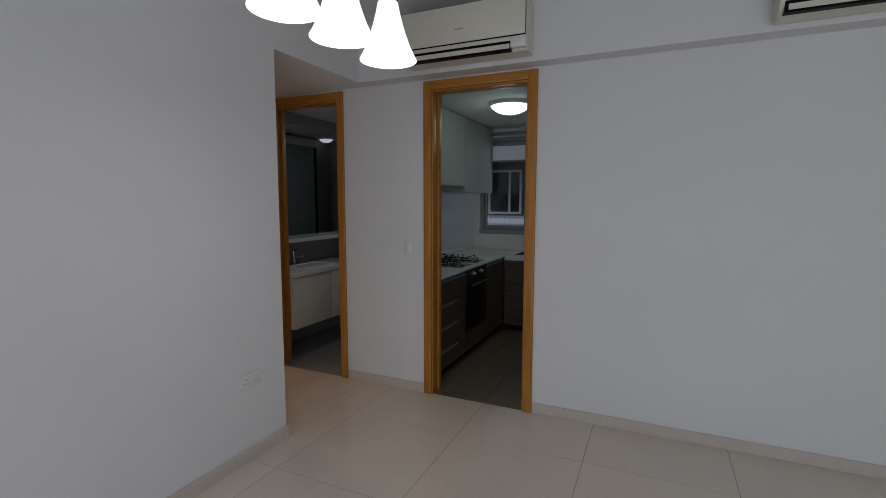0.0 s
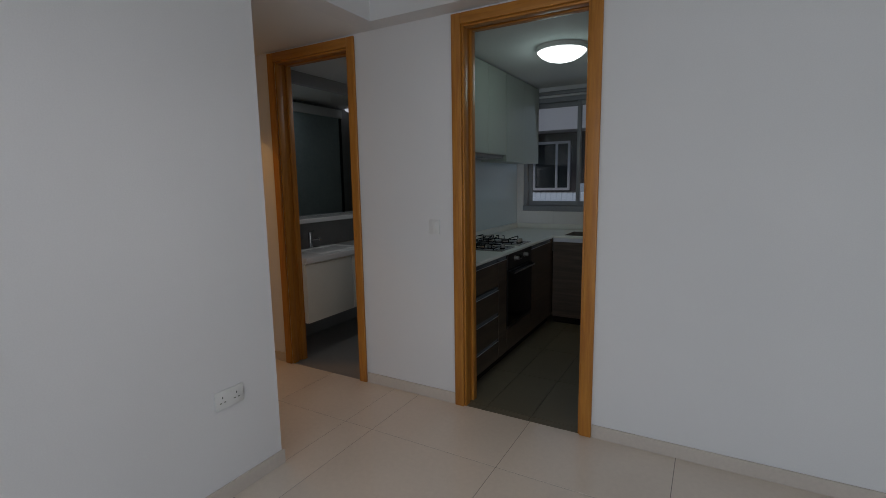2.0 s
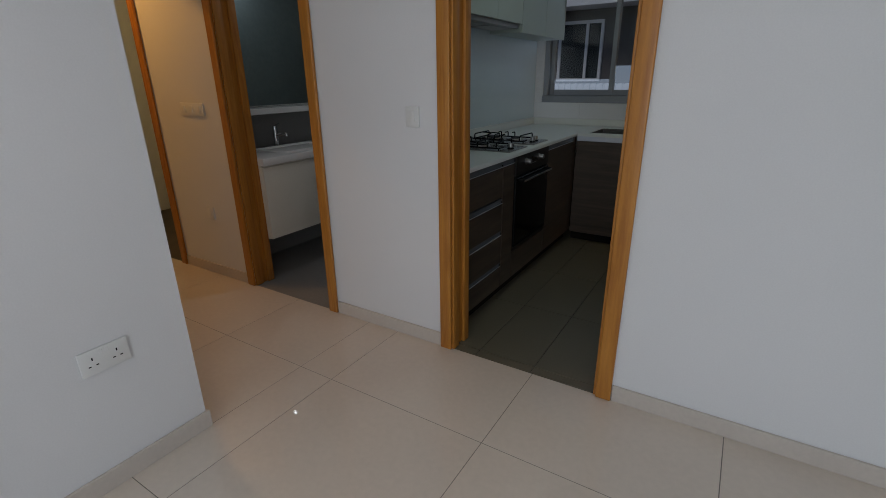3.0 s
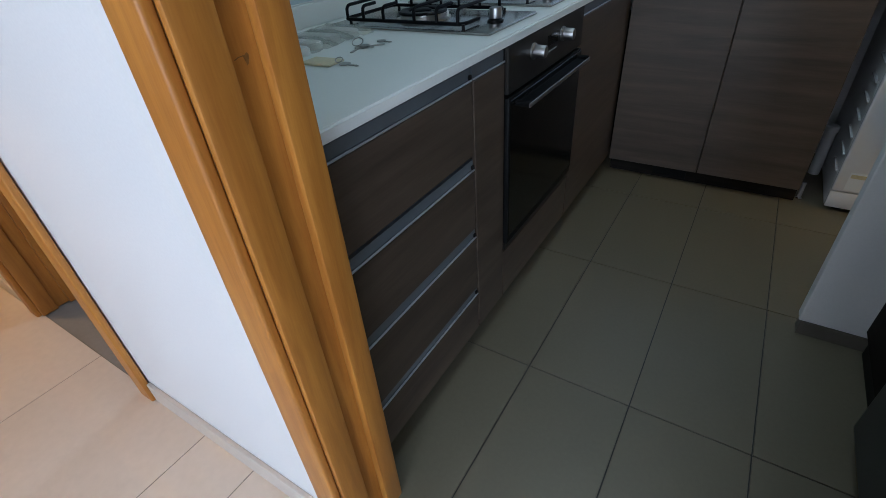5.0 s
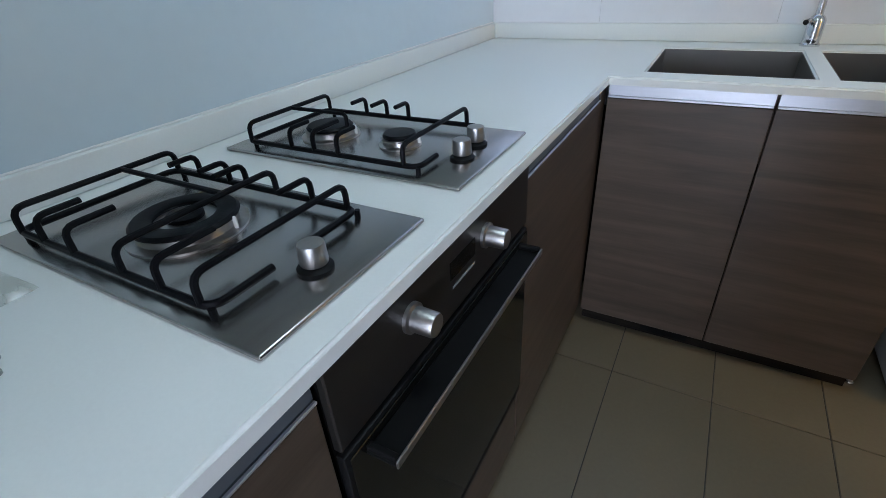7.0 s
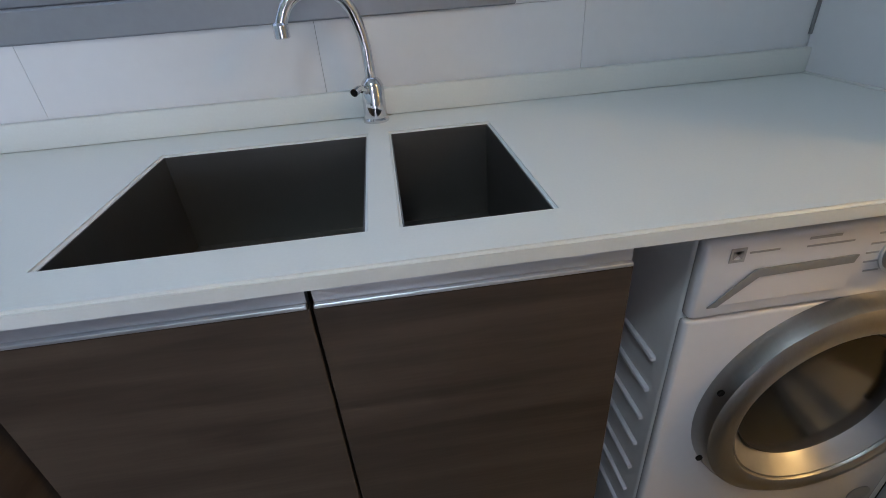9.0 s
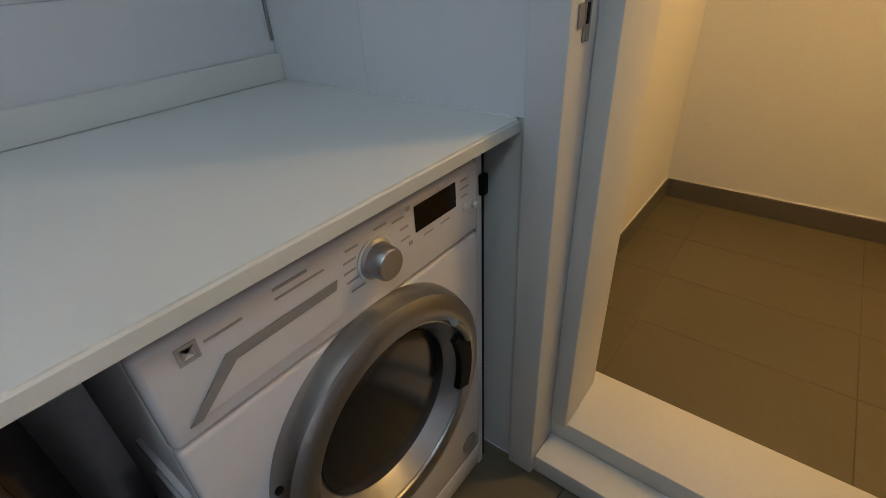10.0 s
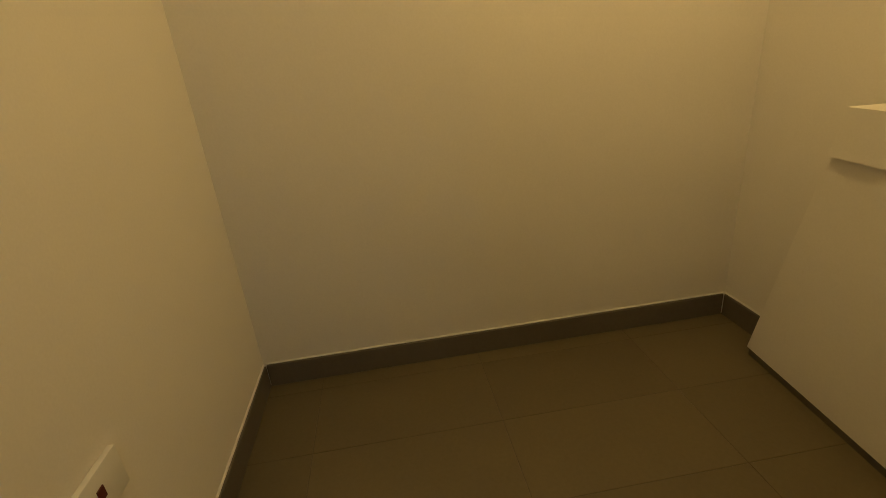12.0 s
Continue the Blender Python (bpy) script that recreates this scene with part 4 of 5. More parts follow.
# stainless sinks hung under the cut-outs
def sink(x0, x1, label):
    s = thing("sink_basin", ((x0 + x1) / 2, 2.28, 0.662), label, "sink", "basins in the worktop")
    b = bmesh.new()
    y0, y1, zt, zb = SY[0] + 0.0022, SY[1] - 0.0022, 0.8955, 0.662
    x0, x1 = x0 + 0.0022, x1 - 0.0022
    box(b, x0, x1, y0, y1, zb, zt)
    top = [f for f in b.faces if f.normal.z > 0.9]
    bmesh.ops.delete(b, geom=top, context="FACES")
    bmesh.ops.bevel(b, geom=[e for e in b.edges if not e.is_boundary and max(v.co.z for v in e.verts) < zb + 0.01], offset=0.035, segments=6, affect="EDGES")
    bmesh.ops.solidify(b, geom=b.faces[:], thickness=-0.0015)
    part("bowl", b, STEEL_SINK, s)
    part("drain", lathe(bmesh.new(), [(0.0, 0.004), (0.02, 0.004), (0.04, 0.006), (0.045, 0.002), (0.045, 0.0)], ((x0 + x1) / 2, 2.30, zb + 0.001), "z", 28), BURNER, s, "round steel drain")


sink(SX[0], SX[1], "large stainless steel undermount sink basin")
sink(SX[2], SX[3], "small stainless steel undermount sink basin")

# mixer tap
tx, ty = 1.024, 2.585
tap = thing("kitchen_tap", (tx, ty, TOP), "tall chrome gooseneck kitchen mixer tap", "tap")
part("body", lathe(bmesh.new(), [(0.028, 0.0), (0.028, 0.005), (0.0245, 0.009), (0.024, 0.074), (0.019, 0.084), (0.012, 0.09)], (tx, ty, TOP), "z", 24), CHROME, tap)
goose = bend([(tx + q * 0.935, ty + q * 0.35, TOP + z) for q, z in ((0, 0.085), (-0.002, 0.165), (-0.022, 0.228), (-0.062, 0.258), (-0.105, 0.258), (-0.142, 0.238), (-0.158, 0.205))], 0.03, 5)
part("spout", tube(bmesh.new(), goose, 0.0112, 14), CHROME, tap)
part("aerator", lathe(bmesh.new(), [(0.0125, 0.0), (0.0145, 0.002), (0.0145, 0.023), (0.011, 0.027)], (tx - 0.149, ty - 0.056, TOP + 0.182), "z", 20), CHROME, tap)
lv = bmesh.new()
tube(lv, bend([(tx, ty, TOP + 0.06), (tx - 0.025, ty - 0.040, TOP + 0.078), (tx - 0.035, ty - 0.065, TOP + 0.075)], 0.015), 0.008, 10)
part("lever", lv, CHROME, tap)

# ---- gas hobs ----
def hob(y0, y1, knobs, burners, label):
    """A steel domino hob with an iron pan support, burners and knobs."""
    x0, x1 = -0.017, 0.490
    cy = (y0 + y1) / 2 - 0.008
    h = thing("gas_hob", (0.24, cy, TOP), label, "hob", "hobs on the worktop")
    part("plate", boxed(x0, x1, y0, y1, TOP + 0.0005, TOP + 0.007, 0.003, 3), HOB_STEEL, h, "brushed steel plate")
    zt = TOP + 0.007
    a, b = x0 + 0.045, x1 - 0.082
    c, d = y0 + 0.020, y1 - 0.036
    g = bmesh.new()
    zl = zt + 0.012
    # low loop, its front side broken where the knobs stand
    k0, k1 = min(y for _, y in knobs) - 0.030, max(y for _, y in knobs) + 0.030
    tube(g, bend([(b, k0, zl), (b, c, zl), (a, c, zl), (a, d, zl), (b, d, zl), (b, min(k1, d - 0.02), zl)], 0.020), 0.0048, 8)
    hi = zt + 0.046
    span = b - a
    one = len(burners) == 1
    for f in (0.03, 0.62, 0.96) if one else (0.03, 0.93):
        x = a + span * f
        tube(g, bend([(x, c, zl), (x, c, hi), (x, d, hi), (x, d, zl)], 0.016), 0.0043, 8)
    for f, p, q in ((0.18, 0.055, 0.045), (0.36, 0.06, 0.045), (0.46, 0.0, 0.05), (0.80, 0.075, 0.055)) if one else ((0.30, 0.05, 0.045), (0.44, 0.07, 0.05), (0.58, 0.05, 0.045)):
        x = a + span * f
        if p:
            tube(g, bend([(x, c, zl), (x, c, hi), (x, c + p, hi)], 0.014), 0.0043, 8)
        tube(g, bend([(x, d, zl), (x, d, hi), (x, d - q, hi)], 0.014), 0.0043, 8)
    if one:
        tube(g, [(a + 0.012, cy + 0.03, hi), (a + span * 0.62, cy + 0.03, hi)], 0.0040, 8)
    else:
        tube(g, bend([(a + 0.012, cy, hi), (a + span * 0.40, cy, hi), (a + span * 0.40, cy, zl + 0.01)], 0.01), 0.0040, 8)
    for x in (a + 0.02, b):
        for y in (c, d):
            lathe(g, [(0.0042, 0.0), (0.0042, 0.012)], (x, y, zt), "z", 8)
    part("pan_support", g, IRON, h, "black enamelled iron pan support")
    for x, r in burners:
        bu = part("burner", lathe(bmesh.new(), [(r * 1.16, 0.0), (r * 1.16, 0.003), (r * 0.98, 0.005), (r * 0.94, 0.012), (r * 1.0, 0.0135), (r * 1.0, 0.016), (r * 0.6, 0.0165)], (x, cy, zt), "z", 32), BURNER, h, "round steel burner ring")
        if r > 0.055:
            part("burner_cap", lathe(bmesh.new(), [(r * 0.60, 0.016), (r * 1.02, 0.016), (r * 1.04, 0.019), (r * 0.98, 0.0225), (r * 0.68, 0.0235), (r * 0.60, 0.021), (r * 0.60, 0.016)], (x, cy, zt), "z", 32), IRON, bu, "black outer flame ring")
            part("burner_cap", lathe(bmesh.new(), [(r * 0.36, 0.0165), (r * 0.36, 0.022), (r * 0.28, 0.0245), (0.0, 0.025)], (x, cy, zt), "z", 24), IRON, bu, "small black centre cap")
        else:
            part("burner_cap", lathe(bmesh.new(), [(r * 0.90, 0.016), (r * 0.92, 0.0195), (r * 0.84, 0.0235), (r * 0.4, 0.0245), (0.0, 0.0245)], (x, cy, zt), "z", 32), IRON, bu, "black burner cap")
        part("spark_pin", lathe(bmesh.new(), [(0.003, 0.0), (0.003, 0.015), (0.0015, 0.020), (0.0, 0.020)], (x + r * 1.0, cy + r * 0.35, zt), "z", 8), PORCELAIN, bu)
    for x, y in knobs:
        k = part("knob", lathe(bmesh.new(), [(0.0155, 0.009), (0.0163, 0.011), (0.0155, 0.031), (0.0145, 0.034), (0.0, 0.034)], (x, y, zt), "z", 24), STEEL, h, "round steel knob")
        part("knob_collar", lathe(bmesh.new(), [(0.021, 0.0), (0.021, 0.004), (0.012, 0.009), (0.012, 0.010)], (x, y, zt), "z", 24), BLACK_PLASTIC, k)


hob(0.783, 1.066, [(0.440, 0.912)], [(0.215, 0.066)], "single wok-burner steel gas hob with black support")
hob(1.166, 1.448, [(0.440, 1.275), (0.432, 1.345)], [(0.135, 0.050), (0.300, 0.034)], "two-burner steel gas hob with black support")

# ---- splashback, wall units, ceiling lamp ----
sb = thing("splashback", (-0.097, 1.4, TOP), "pale blue back-painted glass splashback panel", "splashback")
part("glass_panel", boxed(-0.0995, -0.0935, 0.132, 2.634, TOP + UP + 0.004, 1.70, 0.0003, 1), SPLASH, sb, smooth=False)
part("sealant_bead", boxed(-0.0985, -0.0915, 0.132, 2.634, TOP + UP - 0.0006, TOP + UP + 0.0039, 0.0012, 1), WHITE_PLASTIC, sb, "thin white sealant bead", smooth=False)


def wall_unit(y0, y1, zb, label, doors=1):
    u = thing("wall_cabinet", (0.03, (y0 + y1) / 2, zb), label, "cabinet", "cabinets above the worktop")
    part("body", boxed(-0.092, 0.150, y0, y1, zb, H_KIT - 0.012), CABINET_WHITE, u, smooth=False)
    step = (y1 - y0) / doors
    for k in range(doors):
        part("door", boxed(0.151, 0.169, y0 + k * step + 0.0015, y0 + (k + 1) * step - 0.0015, zb - 0.004, H_KIT - 0.016, 0.0015, 1), CABINET_WHITE, u, smooth=False)


wall_unit(0.134, 0.83, 1.688, "pale lacquered wall cabinet by the kitchen door", 1)
wall_unit(0.833, 1.655, 1.688, "pale lacquered wall cabinet above the hood", 2)
wall_unit(1.658, 2.60, 1.632, "pale lacquered deeper wall cabinet by the window", 2)
hood = thing("cooker_hood", (0.03, 1.25, 1.66), "slim grey cooker hood under a wall cabinet", "cooker hood")
part("body", boxed(-0.085, 0.145, 0.84, 1.64, 1.655, 1.6865, 0.004, 2), GREY_PLASTIC, hood)
for y in (1.04, 1.44):
    part("filter", boxed(-0.06, 0.10, y - 0.17, y + 0.17, 1.651, 1.656, 0.002, 1), STEEL, hood, "steel mesh filter")

kl = thing("ceiling_lamp", (0.82, 1.16, H_KIT), "lit round white dome ceiling lamp", "lamp")
part("base_ring", lathe(bmesh.new(), [(0.185, -0.034), (0.192, -0.030), (0.192, 0.0)], (0.82, 1.16, H_KIT), "z", 48), WHITE_PLASTIC, kl)
part("dome", lathe(bmesh.new(), [(0.0, -0.108), (0.06, -0.104), (0.11, -0.090), (0.15, -0.068), (0.175, -0.046), (0.184, -0.0345)], (0.82, 1.16, H_KIT), "z", 48), DOME_GLOW, kl, "glowing white glass dome")

# ---- washing machine ----
WX0, WX1, WY = 1.436, 1.990, 2.030
wz = 0.848
wm = thing("washing_machine", (1.72, 2.3, 0.0), "white front-loading washing machine under the worktop", "washing machine")
# body greyer than the front panel, its dimmer light put into the colour
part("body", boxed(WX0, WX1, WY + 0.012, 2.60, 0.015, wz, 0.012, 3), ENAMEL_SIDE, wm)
# ribs in the lighter front enamel, the light they catch painted in
for k in range(7):
    part("side_rib", boxed(WX0 - 0.008, WX0 + 0.004, 2.075, 2.21, 0.16 + k * 0.072, 0.171 + k * 0.072, 0.004, 2), ENAMEL, wm)
part("front_panel", boxed(WX0 + 0.001, WX1 - 0.001, WY, WY + 0.020, 0.095, 0.712, 0.008, 3), ENAMEL, wm)
part("kick_panel", boxed(WX0 + 0.001, WX1 - 0.001, WY + 0.002, WY + 0.020, 0.018, 0.092, 0.006, 2), ENAMEL, wm)
cp = part("control_panel", boxed(WX0 + 0.001, WX1 - 0.001, WY - 0.003, WY + 0.020, 0.716, wz - 0.001, 0.009, 3), ENAMEL, wm)
b = bmesh.new()
prism(b, [(1.462, 0.742), (1.668, 0.742), (1.668, 0.792), (1.520, 0.792)], "y", WY - 0.006, WY - 0.002)
dr = part("detergent_drawer", b, ENAMEL, cp, "white detergent drawer front")
b = bmesh.new()
prism(b, [(1.458, 0.740), (1.472, 0.740), (1.524, 0.784), (1.664, 0.786), (1.668, 0.799), (1.516, 0.797)], "y", WY - 0.0075, WY - 0.0055)
# flat grey piece, the shade of the finger recess painted on
part("drawer_grip", b, GREY_PLASTIC, dr, "grey strip for the shade of the finger grip")
part("knob", lathe(bmesh.new(), [(0.030, 0.0), (0.030, -0.004), (0.026, -0.007), (0.0235, -0.028), (0.021, -0.031), (0.0, -0.031)], (1.738, WY - 0.003, 0.792), "y", 32), SILVER, cp, "round silver programme knob")
part("knob_ring", lathe(bmesh.new(), [(0.0305, -0.003), (0.034, -0.003), (0.034, -0.0005), (0.0305, -0.0005), (0.0305, -0.003)], (1.738, WY - 0.003, 0.792), "y", 32), WHITE_PLASTIC, cp)
part("display", boxed(1.822, 1.922, WY - 0.0045, WY - 0.0028, 0.790, 0.833, 0.0006, 1), OVEN_GLASS, cp, "black display window")
lg = bmesh.new()
box(lg, 1.474, 1.478, WY - 0.0042, WY - 0.0028, 0.811, 0.833)
box(lg, 1.492, 1.496, WY - 0.0042, WY - 0.0028, 0.811, 0.833)
box(lg, 1.478, 1.492, WY - 0.0042, WY - 0.0028, 0.829, 0.833)
box(lg, 1.478, 1.492, WY - 0.0042, WY - 0.0028, 0.811, 0.815)
prism(lg, [(1.479, 0.828), (1.491, 0.816), (1.491, 0.828), (1.479, 0.816)], "y", WY - 0.0042, WY - 0.0028)
part("emblem", lg, INK_GREY, cp, "dark square emblem")
marks = [(1.502, 1.545, 0.822, 0.003), (1.585, 1.632, 0.832, 0.004), (1.585, 1.655, 0.820, 0.003), (1.690, 1.712, 0.826, 0.003), (1.684, 1.706, 0.810, 0.003), (1.682, 1.702, 0.795, 0.003), (1.684, 1.706, 0.780, 0.003), (1.690, 1.714, 0.764, 0.003), (1.742, 1.766, 0.832, 0.003), (1.776, 1.800, 0.826, 0.003), (1.790, 1.808, 0.808, 0.003), (1.790, 1.810, 0.790, 0.003), (1.840, 1.862, 0.776, 0.003), (1.880, 1.905, 0.776, 0.003), (1.936, 1.955, 0.826, 0.003), (1.936, 1.958, 0.812, 0.003), (1.936, 1.955, 0.798, 0.003), (1.806, 1.814, 0.832, 0.006), (1.806, 1.814, 0.776, 0.006)]
for x0, x1, z, t in marks:
    part("print_bar", boxed(x0, x1, WY - 0.0036, WY - 0.0028, z, z + t), INK_GREY, cp, smooth=False)
for x, z in ((1.945, 0.780), (1.972, 0.772)):
    part("button", lathe(bmesh.new(), [(0.007, 0), (0.007, -0.004), (0.005, -0.006), (0, -0.006)], (x, WY - 0.003, z), "y", 16), WHITE_PLASTIC, cp)
DX, DZ = 1.719, 0.500
door = part("door_ring", lathe(bmesh.new(), [(0.171, 0.0), (0.171, -0.034), (0.174, -0.039), (0.184, -0.042), (0.204, -0.040), (0.215, -0.033), (0.221, -0.018), (0.223, -0.003), (0.223, 0.0), (0.171, 0.0)], (DX, WY, DZ), "y", 72), STEEL, wm, "wide brushed steel door ring")
part("inner_ring", lathe(bmesh.new(), [(0.1708, -0.0005), (0.1708, -0.035), (0.168, -0.035), (0.155, -0.018), (0.146, -0.005), (0.143, -0.0005)], (DX, WY, DZ), "y", 72), SILVER, door, "bright sloping inner ring")
part("glass_bowl", lathe(bmesh.new(), [(0.1425, -0.0006), (0.1425, -0.006), (0.124, -0.010), (0.07, -0.015), (0.0, -0.017), (0.0, -0.0006)], (DX, WY, DZ), "y", 56), BOWL, door, "smoked glass door bowl")
pocket = prism(bmesh.new(), [(DX + r * math.cos(a), DZ + r * math.sin(a)) for r, angles in ((0.183, range(-22, 27, 8)), (0.150, range(26, -23, -8))) for a in (radians(q) for q in angles)], "y", WY - 0.0435, WY - 0.031)
part("handle_pocket", pocket, BLACK_PLASTIC, door, "dark recessed grip pocket")
part("door_handle", tube(bmesh.new(), [(DX + 0.176 * math.cos(a), WY - 0.046, DZ + 0.176 * math.sin(a)) for a in (radians(q) for q in range(18, 43, 6))], 0.007, 10), SILVER, door, "silver door grip")
for z in (-0.08, 0.08):
    part("hinge_screw", lathe(bmesh.new(), [(0.006, 0), (0.006, -0.003), (0, -0.003)], (DX - 0.212, WY - 0.024, DZ + z), "y", 10), BLACK_PLASTIC, door)
part("filter_cap", lathe(bmesh.new(), [(0.026, 0.0), (0.026, -0.004), (0.020, -0.006), (0, -0.006)], (1.945, WY + 0.002, 0.150), "y", 24), GREY_PLASTIC, wm)
st = part("energy_sticker", boxed(1.475, 1.545, WY - 0.0006, WY + 0.0002, 0.105, 0.185), PAPER, wm, "torn paper energy sticker")
part("sticker_band", boxed(1.480, 1.535, WY - 0.0010, WY - 0.0005, 0.160, 0.176), TAG, st)
for x in (WX0 + 0.05, WX1 - 0.05):
    for y in (2.08, 2.55):
        part("foot", lathe(bmesh.new(), [(0.02, 0.0), (0.02, 0.008), (0.012, 0.010), (0.012, 0.018)], (x, y, 0), "z", 16), BLACK_PLASTIC, wm)

fs = thing("filler_strip", (2.014, 2.07, 0.0), "narrow pale filler strip beside the washer", "panel")
part("strip", boxed(1.993, 2.012, 2.036, 2.052, 0.0, 0.874, 0.002, 1), ENAMEL_SIDE, fs)
# black strip stands in for the shade of the gap by the wall
part("rubber_seal", boxed(2.0125, 2.029, 2.042, 2.054, 0.0, 0.874, 0.002, 1), BLACK_PLASTIC, fs, "black strip painted for the shade in the gap")

pipe = thing("drain_hose", (2.035, 2.2, 0.0), "grey ribbed drain hose beside the washer", "hose")
part("hose", tube(bmesh.new(), bend([(2.043, 2.12, 0.80), (2.043, 2.13, 0.10), (2.043, 2.25, 0.02)], 0.05), 0.010, 10), GREY_PLASTIC, pipe)
part("valve", boxed(1.998, 2.016, 2.024, 2.0355, 0.775, 0.815, 0.004, 2), BLACK_PLASTIC, pipe)

wp = thing("waste_pipe", (1.408, 2.40, 0.0), "short white plastic waste pipe beside the washer", "pipe")
part("pipe", tube(bmesh.new(), [(1.408, 2.40, 0.0), (1.408, 2.40, 0.24)], 0.023, 14), WHITE_PLASTIC, wp)
part("collar", lathe(bmesh.new(), [(0.0235, 0.0), (0.027, 0.002), (0.027, 0.025), (0.0235, 0.028)], (1.408, 2.40, 0.21), "z", 18), WHITE_PLASTIC, wp)

# ---- fridge recess ----
fr = thing("fridge", (1.75, 0.55, 0.0), "dark grey upright fridge in its recess", "fridge")
part("body", boxed(1.510, 2.05, 0.215, 0.80, 0.02, 1.70, 0.01, 2), FRIDGE, fr)
part("freezer_door", boxed(1.463, 1.508, 0.215, 0.80, 1.18, 1.70, 0.012, 3), FRIDGE, fr)
part("fridge_door", boxed(1.463, 1.508, 0.215, 0.80, 0.06, 1.165, 0.012, 3), FRIDGE, fr)
part("foot_grille", boxed(1.50, 1.53, 0.23, 0.79, 0.0, 0.05), BLACK_PLASTIC, fr)
tc = thing("tall_cabinet", (1.78, 0.95, 0.0), "dark brown laminate tall cabinet beside the fridge", "cabinet")
part("body", boxed(1.525, 2.05, 0.83, 1.155, 0.08, 2.1), LAMINATE_DARK, tc, smooth=False)
part("door", boxed(1.505, 1.524, 0.832, 1.153, 0.085, 2.098, 0.0015, 1), LAMINATE_DARK, tc, smooth=False)
part("plinth", boxed(1.525, 1.545, 0.83, 1.155, 0.0, 0.08), BLACK_PLASTIC, tc, smooth=False)

# ---- small things on the worktop ----
def remote(x, y, turn, buttons=True):
    """A white air-conditioner remote control, rounded at its foot."""
    m = pose(x, y, TOP, 0, 0, turn)
    r = thing("remote_control", (x, y, TOP), "white remote control with blue buttons", "remote control", "remotes in a row on the worktop")

    def put(b):
        b.transform(m)
        return b
    out = [(-0.022, 0.07), (0.022, 0.07), (0.0235, 0.06), (0.0235, -0.042)]
    out += [(0.0235 * math.cos(a), -0.042 - 0.026 * math.sin(a)) for a in (math.pi * k / 8 for k in range(1, 8))] + [(-0.0235, -0.042), (-0.0235, 0.06)]
    b = prism(bmesh.new(), out, "z", 0.0008, 0.0155)
    bmesh.ops.bevel(b, geom=[e for e in b.edges if e.verts[0].co.z > 0.014 and e.verts[1].co.z > 0.014], offset=0.003, segments=2, affect="EDGES")
    part("body", put(b), WHITE_PLASTIC, r)
    part("screen", put(boxed(-0.019, 0.019, 0.032, 0.063, 0.0150, 0.0161, 0.0005, 1)), LCD, r)
    for k, (u, w) in enumerate(((-0.012, 0.012), (0.0, 0.012), (0.012, 0.012), (-0.012, 0.0), (0.010, 0.0), (-0.012, -0.014), (0.0, -0.012), (0.012, -0.014), (-0.006, -0.03), (0.008, -0.03))):
        part("button", put(boxed(u - 0.0036, u + 0.0036, w - 0.0022, w + 0.0022, 0.0150, 0.0164, 0.0008, 1)), TAG if k in (1, 4) else BLUE_BUTTON if k % 3 else INK, r)


remote(0.106, 0.410, 86)
remote(0.108, 0.459, 88)
remote(0.106, 0.508, 89)


def bagged(x, y, turn):
    """A bracket in a crumpled clear plastic bag."""
    g = thing("bagged_remote_holder", (x, y, TOP), "white remote holder in a crumpled clear bag", "plastic bag", "bagged holders in a row")
    m = pose(x, y, TOP, 0, 0, turn)
    out = [(-0.023, 0.066), (0.023, 0.066), (0.0235, -0.040)]
    out += [(0.0235 * math.cos(a), -0.040 - 0.026 * math.sin(a)) for a in (math.pi * k / 8 for k in range(1, 8))] + [(-0.0235, -0.040)]
    b = prism(bmesh.new(), out, "z", 0.001, 0.0150)
    bmesh.ops.bevel(b, geom=[e for e in b.edges if min(v.co.z for v in e.verts) > 0.013], offset=0.003, segments=2, affect="EDGES")
    b.transform(m)
    part("holder", b, WHITE_PLASTIC, g)
    b = bmesh.new()
    bmesh.ops.create_grid(b, x_segments=16, y_segments=20, size=0.5)
    for v in b.verts:
        u, w = v.co.x, v.co.y
        edge = max(abs(u), abs(w)) * 2
        hgt = 0.020 * (1 - edge ** 4) + 0.002
        v.co = Vector((u * 0.094, w * 0.172, max(0.0015, hgt + 0.006 * noise.noise(Vector((u * 4 + x * 50, w * 6, y * 40))))))
    b.transform(m)
    part("bag", b, BAG, g, "crumpled clear plastic")


bagged(0.090, 0.566, 92)
bagged(0.080, 0.636, 96)
bagged(0.082, 0.706, 92)


def key_blade(m, length, label, bow=0.012):
    k = thing("key", m.translation, label, "key", "keys on the worktop")
    b = bmesh.new()
    out = [(bow * math.cos(a), bow * math.sin(a)) for a in (2 * math.pi * j / 16 for j in range(16))]
    prism(b, out, "z", 0.0008, 0.0032)
    teeth = [(bow * 0.9, -0.0035), (length, -0.0035), (length + 0.003, 0.0), (length, 0.003)]
    for j in range(5):
        u = length - (length - bow) * (j + 0.5) / 5.5
        teeth += [(u, 0.0018 + 0.0018 * (j % 2)), (u - 0.002, 0.0036 - 0.0018 * (j % 2))]
    teeth.append((bow * 0.9, 0.0035))
    prism(b, teeth, "z", 0.0009, 0.0028)
    b.transform(m)
    part("blade", b, KEY_METAL, k)
    return k


def ring_at(x, y, z, r, tilt):
    b = bmesh.new()
    tube(b, [Vector((r * math.cos(a), r * math.sin(a), 0)) for a in (2 * math.pi * j / 24 for j in range(24))], 0.0011, 6, True)
    b.transform(pose(x, y, z, tilt, 0, 20))
    return b


